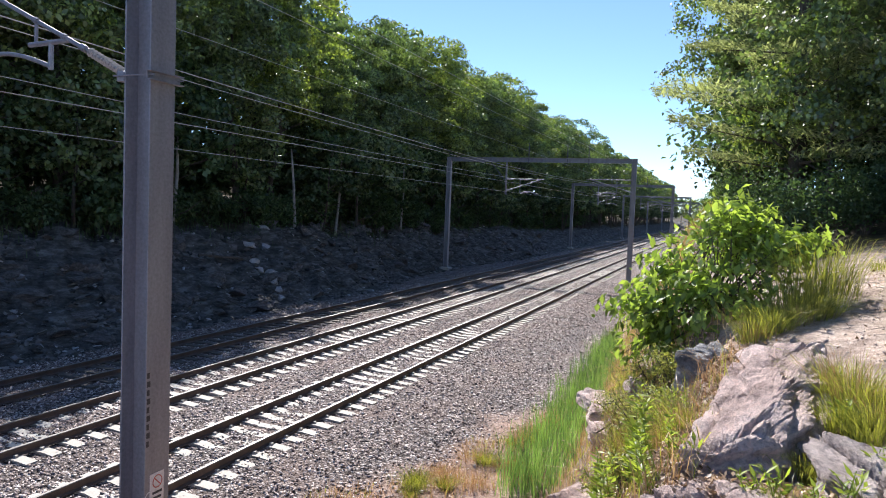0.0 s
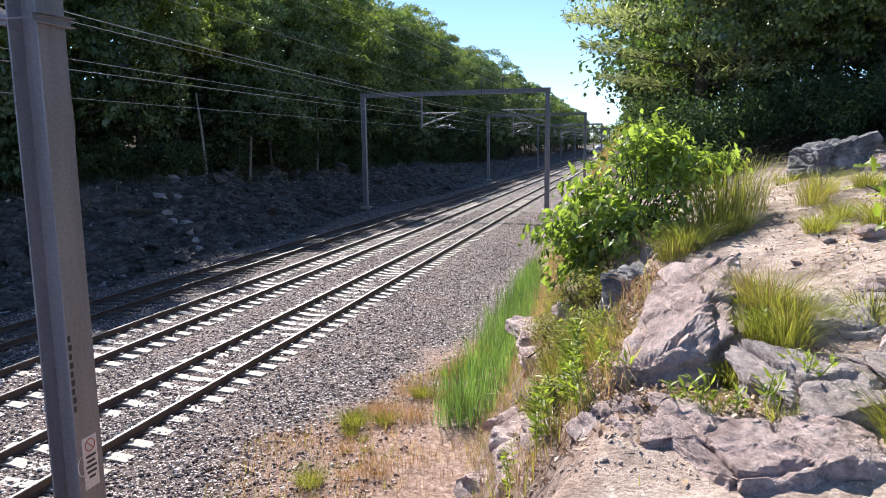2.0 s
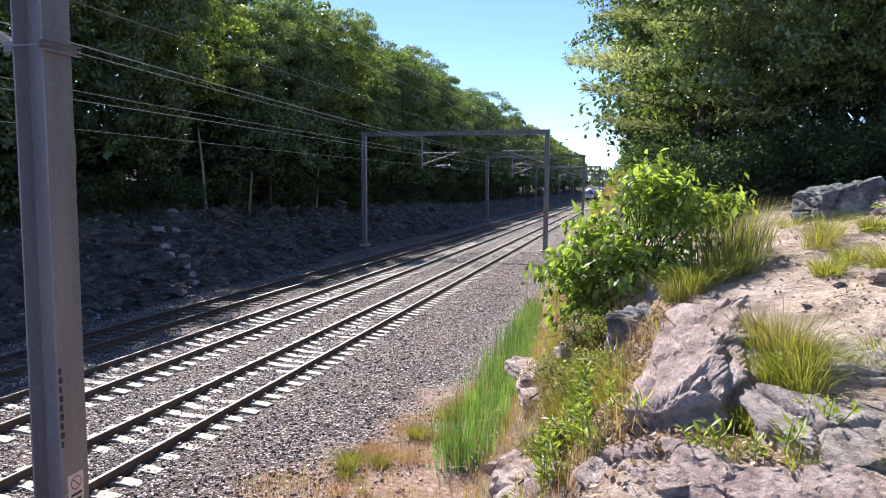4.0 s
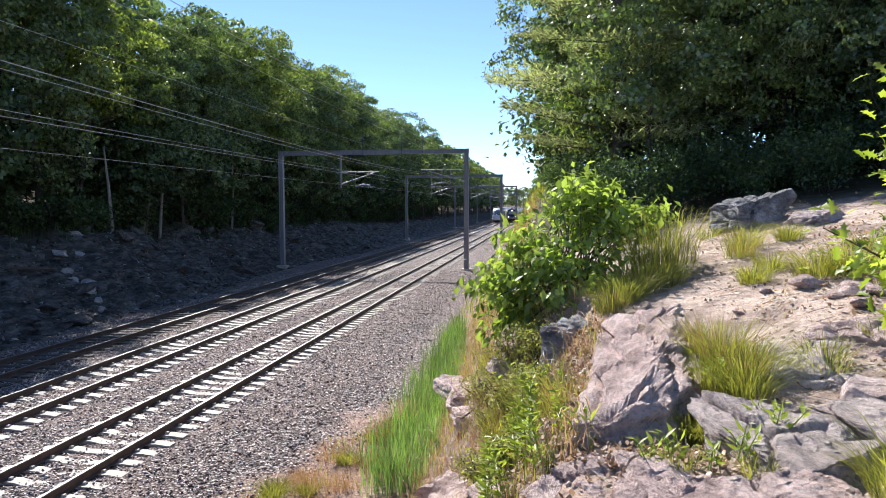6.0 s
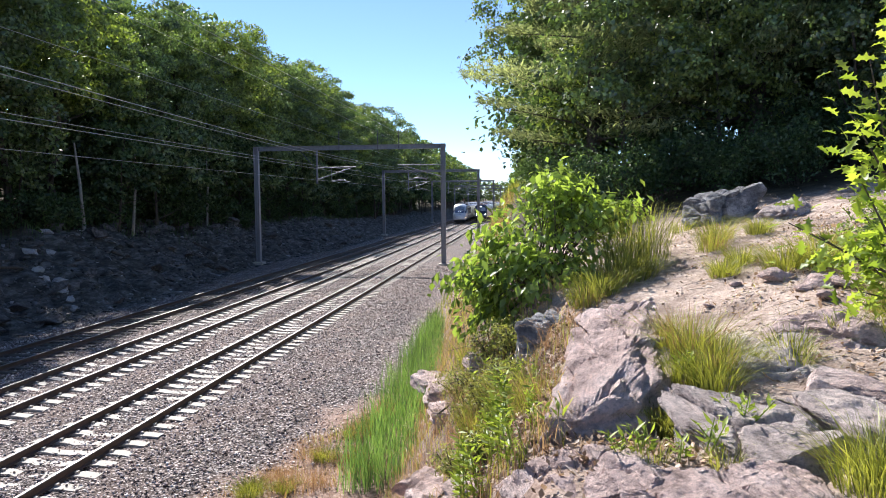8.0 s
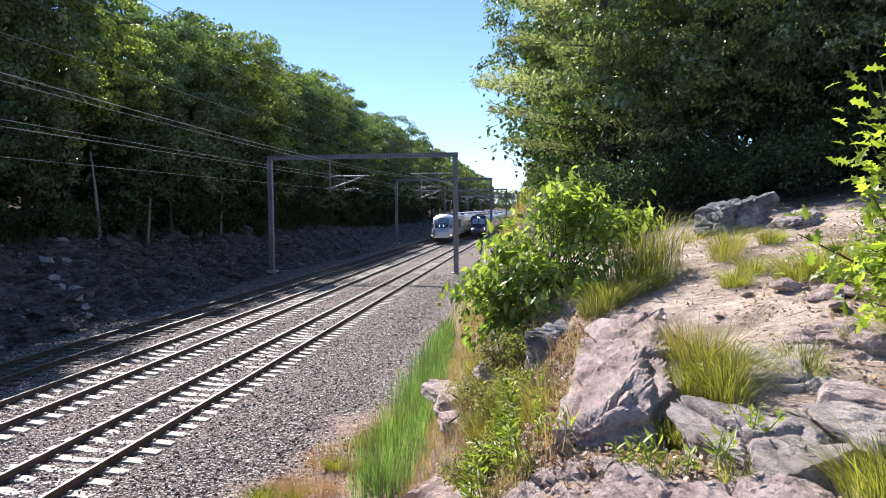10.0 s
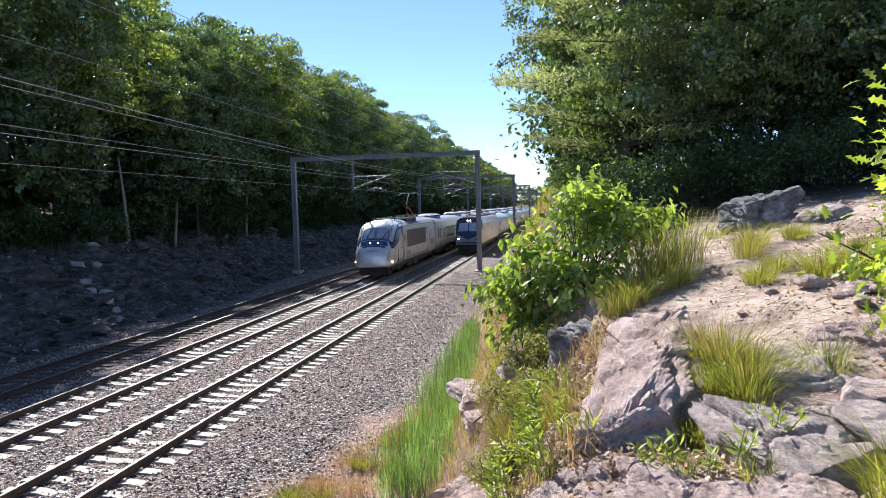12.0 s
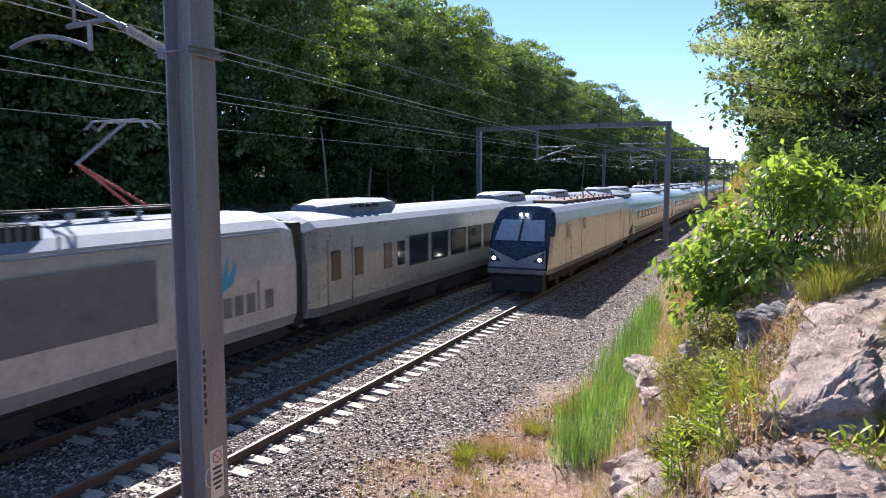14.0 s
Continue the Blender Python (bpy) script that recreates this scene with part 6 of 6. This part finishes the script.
band("reed_bed", 61, 3300, reed_place, 1.0, 0.0085, M_REED, "bed of upright green reeds along the gravel", 0.48, 0.35)
band("dry_verge_grass", 62, 16000, dry_place, 0.26, 0.0045, M_DRY, "thin reddish-brown dry grass on the gravel verge", 0.7)
band("green_verge_grass", 63, 3000, dry_place, 0.30, 0.0045, M_GRASS, "sparse yellow-green grass among the dry verge", 0.6)
band("slope_dry_grass", 64, 9000, slope_place, 0.45, 0.004, M_DRY, "straw-coloured dead grass hanging on the rocky slope", 0.9, 0.9)
band("slope_straw", 70, 9000, slope_place, 0.5, 0.0035, M_DRY, "fallen straw lying over the rocky slope", 1.8, 1.4)
band("slope_grass", 65, 9000, slope_place, 0.36, 0.0048, M_GRASS, "yellow-green grass on the rocky slope", 0.7)
band("path_straw", 69, 5200, path_place, 0.16, 0.0022, M_DRY, "fallen straw and dead grass on the path", 2.2, 1.6)
band("path_grass", 66, 3200, path_place, 0.13, 0.0025, M_GRASS, "short sparse grass on the sandy path", 0.9)
band("far_verge_grass", 67, 5200, far_place, 0.7, 0.012, M_GRASS, "rough grass along the far edge of the gravel", 0.4)
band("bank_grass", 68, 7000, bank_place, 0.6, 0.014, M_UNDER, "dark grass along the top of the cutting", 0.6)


# ---- tall leafy weeds on the slope ----
def weed(seed, h, count, size, mat=M_YOUNG):
    rng = np.random.default_rng(seed)
    w = tagged(empty("leafy_weed"), "upright weed with narrow bright green leaves on the slope", "weed", "weeds on the slope")
    P, O = [], []
    for k in range(3):
        tip = Vector((rng.normal(0, 0.08), rng.normal(0, 0.08), h * rng.uniform(0.7, 1.05)))
        part("stem", rod(bmesh.new(), (rng.normal(0, 0.05), rng.normal(0, 0.05), -0.05), tip, 0.007, 0.003, 5), M_BUSH, w)
        u = np.linspace(0.15, 1.0, count)
        an = np.arange(count) * 2.4 + k
        o = np.stack([np.cos(an), np.sin(an), 0.55 + 0 * an], 1)
        P.append(np.outer(u, np.array(tip)) + o * size * 0.5 * (1.15 - 0.5 * u)[:, None]), O.append(o * 2.2)
    v, t = leaves(rng, np.concatenate(P), np.concatenate(O), size, 0.28, 0.06, 0.1)
    tri_ob("foliage", v, t, mat, w)
    return w


WEEDS = [weed(1, 0.95, 34, 0.12), weed(2, 0.55, 24, 0.095), weed(3, 0.26, 8, 0.10)]
for k, x, y, s in ((0, 8.28, 5.9, 1.0), (0, 8.18, 6.3, 0.9), (1, 8.38, 5.35, 1.0), (1, 8.1, 5.7, 1.0), (1, 8.55, 5.9, 0.8), (2, 9.3, 5.0, 1.0), (2, 9.72, 4.98, 1.1), (2, 10.02, 5.3, 1.1), (2, 9.95, 5.55, 1.0), (2, 9.5, 4.85, 0.8), (2, 9.15, 4.95, 0.9),
                   (2, 8.75, 5.4, 1.0), (1, 7.9, 6.6, 0.9), (2, 9.82, 6.35, 0.9), (1, 8.2, 7.0, 0.8), (1, 7.7, 8.2, 0.8), (1, 7.9, 7.5, 0.9), (0, 7.95, 6.0, 0.9), (1, 7.6, 6.6, 1.0), (1, 8.35, 7.6, 0.9), (1, 8.2, 8.3, 0.9), (1, 8.45, 8.0, 0.7), (1, 8.05, 7.9, 0.8), (2, 8.5, 7.3, 1.2), (2, 8.3, 8.6, 1.3), (1, 8.6, 7.2, 0.6), (2, 8.1, 9.0, 1.3), (1, 7.75, 9.4, 0.7)):
    copy_thing(WEEDS[k], pose(x, y, float(height(x, y)), 0, 0, 70 * x) @ Matrix.Scale(s, 4))
for w in WEEDS:
    for o in (*w.children_recursive, w):
        bpy.data.objects.remove(o)


# ---- fine-leaved yellow-green shrubs between reeds and slab ----
M_FINE = leaf_mat("fine_shrub_leaves", (0.13, 0.16, 0.05), (0.36, 0.37, 0.14), (1.4, 1.4, 0.6), 0.45, 0.04)
for k, (x, y, h, r) in enumerate(((8.05, 10.2, 0.75, 0.55), (7.75, 9.7, 0.6, 0.45), (8.35, 9.5, 0.6, 0.45), (8.0, 8.9, 0.6, 0.45), (7.55, 10.9, 0.6, 0.5), (8.3, 8.2, 0.5, 0.4), (7.7, 8.1, 0.5, 0.4), (8.0, 7.3, 0.45, 0.35))):
    b = tagged(shrub(80 + k, h, r, 1500, 0.05, M_FINE, "small_shrub", 9, 0.4, 0.2), "small yellow-green shrub with fine leaves on the slope", "shrub", "small shrubs on the slope")
    b.matrix_basis = pose(x, y, float(height(x, y)) - 0.03, 0, 0, 47 * k)


def leaf_litter():
    rng = np.random.default_rng(15)
    spots = ((9.45, 5.7, 0.45, 900), (8.75, 8.6, 0.35, 900), (8.6, 7.4, 0.3, 800), (8.5, 6.4, 0.35, 700), (9.1, 5.2, 0.3, 400), (12.6, 8.6, 0.9, 1600), (13.4, 9.8, 0.8, 900), (8.4, 5.6, 0.4, 500), (11.2, 6.2, 0.5, 250), (12.4, 13.0, 1.2, 700))
    x = np.concatenate([rng.normal(a, r, k) for a, b, r, k in spots])
    y = np.concatenate([rng.normal(b, r * 1.3, k) for a, b, r, k in spots])
    pos = np.stack([x, y, height(x, y) + rng.uniform(0.005, 0.05, len(x))], 1)
    v, t = shell_leaves(rng, pos, np.tile(np.array([0, 0, 1.2]), (len(x), 1)), 0.062, 0.55)
    m = leaf_mat("dead_leaves", (0.12, 0.07, 0.045), (0.46, 0.33, 0.24), (1.1, 1.0, 0.8), 0.2, 0.03)
    tagged(tri_ob("dead_leaf_litter", v, t, m), "dry brown fallen leaves between the rocks", "leaves", kind="stuff")


leaf_litter()


def cutting_scree():
    """Broken stone, fallen branches and weeds over the shaded bank."""
    rng = np.random.default_rng(25)
    k = 15000
    y = 14 + 76 * rng.uniform(0, 1, k) ** 1.4
    x = left_foot(y) + 0.5 - 7.2 * rng.uniform(0, 1, k)
    keep = wob(x, y, 0.8, 21) + 0.5 * wob(x, y, 2.3, 22) > rng.uniform(-0.9, 0.5, k)
    x, y = x[keep], y[keep]
    k = len(x)
    o = np.array([[1, 0, 0], [-1, 0, 0], [0, 1, 0], [0, -1, 0], [0, 0, 1], [0, 0, -1]], float)
    f = np.array([[0, 2, 4], [2, 1, 4], [1, 3, 4], [3, 0, 4], [2, 0, 5], [1, 2, 5], [3, 1, 5], [0, 3, 5]])
    R = rng.normal(0, 1, (k, 3, 3))
    R /= np.linalg.norm(R, axis=2)[:, :, None]
    v = np.einsum("pj,kji->kpi", o, R) * (0.05 + 0.17 * rng.uniform(0, 1, k) ** 3)[:, None, None] * [1, 1, 0.6] + np.stack([x, y, height(x, y)], 1)[:, None]
    t = f[None] + (np.arange(k) * 6)[:, None, None]
    tagged(tri_ob("cutting_scree", v.reshape(-1, 3), t.reshape(-1, 3), M_SCREE), "dark broken stone strewn over the shaded cutting", "rubble", kind="stuff")
    bm = bmesh.new()
    for _ in range(110):
        yy = 15 + 60 * rng.uniform(0, 1) ** 1.3
        xx = float(left_foot(yy)) - 6.5 * rng.uniform(0.05, 1)
        an, ln = rng.uniform(0, math.tau), rng.uniform(0.4, 2.2)
        x2, y2 = xx + math.cos(an) * ln, yy + math.sin(an) * ln
        rod(bm, (xx, yy, float(height(xx, yy)) + 0.06), (x2, y2, float(height(x2, y2)) + 0.12), 0.022, 0.008, 5)
    tagged(part("fallen_branches", bm, M_BARK), "grey dead branches lying on the shaded cutting", "branches", kind="stuff")


def scree_mat():
    m, n, l, p = nodes_of("scree_stone")
    geo = n.new("ShaderNodeNewGeometry")
    # stone tones lowered to add to the shade of the cutting
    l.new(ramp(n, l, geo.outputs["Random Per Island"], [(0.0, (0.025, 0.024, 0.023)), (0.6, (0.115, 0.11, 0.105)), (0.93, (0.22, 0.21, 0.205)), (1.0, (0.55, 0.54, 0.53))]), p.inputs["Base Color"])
    p.inputs["Roughness"].default_value = 0.85
    bump(n, l, noise_tex(n, l, 25, 5), p, 0.5, 0.02)
    return m


M_SCREE = scree_mat()
cutting_scree()


# ---- litter of stones and twigs ----
def litter():
    rng = np.random.default_rng(9)
    k = 15000
    y = 3.9 + 12 * rng.uniform(0, 1, k) ** 1.4
    x = rng.uniform(6.4, 14, k)
    z = height(x, y)
    o = np.array([[1, 0, 0], [-1, 0, 0], [0, 1, 0], [0, -1, 0], [0, 0, 1], [0, 0, -1]], float)
    f = np.array([[0, 2, 4], [2, 1, 4], [1, 3, 4], [3, 0, 4], [2, 0, 5], [1, 2, 5], [3, 1, 5], [0, 3, 5]])
    R = rng.normal(0, 1, (k, 3, 3))
    R /= np.linalg.norm(R, axis=2)[:, :, None]
    v = np.einsum("pj,kji->kpi", o, R) * (0.005 + 0.022 * rng.uniform(0, 1, k) ** 4)[:, None, None] + np.stack([x, y, z], 1)[:, None]
    t = f[None] + (np.arange(k) * 6)[:, None, None]
    tagged(tri_ob("path_pebbles", v.reshape(-1, 3), t.reshape(-1, 3), M_PEBBLE), "small pebbles strewn over the sandy path", "gravel", kind="stuff")
    bm = bmesh.new()
    for _ in range(520):
        xx, yy = rng.uniform(7.2, 13.5), rng.uniform(4, 15)
        an, ln = rng.uniform(0, math.tau), rng.uniform(0.08, 0.4)
        a = Vector((xx, yy, float(height(xx, yy)) + 0.012))
        x2, y2 = xx + math.cos(an) * ln, yy + math.sin(an) * ln
        rod(bm, a, (x2, y2, float(height(x2, y2)) + 0.02), 0.004, 0.002, 4)
    tagged(part("twig_litter", bm, M_PALEBARK), "dead twigs scattered over the soil", "twigs", kind="stuff")


litter()
for k, (x, y, h, tx, ty) in enumerate(((-17.8, 40.3, 5.2, 3, -4), (-18.0, 46, 6.5, -2, 3), (-17.9, 29, 5.0, 4, 2), (-18.2, 58, 6, 2, 2), (17.3, 20.5, 9.5, 4, -12), (20.5, 19.5, 10, -3, -5))):
    ob = part("bare_trunk", rod(rod(bmesh.new(), (0, 0, -0.3), (0.1, 0.05, h * 0.55), 0.11, 0.085, 9), (0.1, 0.05, h * 0.55), (0, 0.2, h), 0.085, 0.05, 9), M_PALEBARK)
    ob.matrix_basis = pose(x, y, float(height(x, y)), tx, ty, 30 * k)
    tagged(ob, "slender pale bare trunk at the wood's edge", "tree trunk")
cable = []
for k in range(17):
    x = 1.3 + 0.22 * k
    p = Vector((x, 34.6 - 0.35 * k * 0.4 + 0.4 * math.sin(k * 0.8), 0.0))
    p.z = float(height(p.x, p.y)) + 0.02
    cable.append(p)
tagged(part("ground_cable", hose(bmesh.new(), cable, 0.009), M_BLACK), "black cable lying across the gravel", "cable")


def motions():
    for cars, x, y14, v in ((FAST, T2, FAST_Y, FAST_V), (SLOW, T1, SLOW_Y, SLOW_V)):
        for car, back in cars:
            walk(car, [(t, pose(x, y14 + back + v * (14.0 - t), 0.0)) for t in range(15)])


motions()
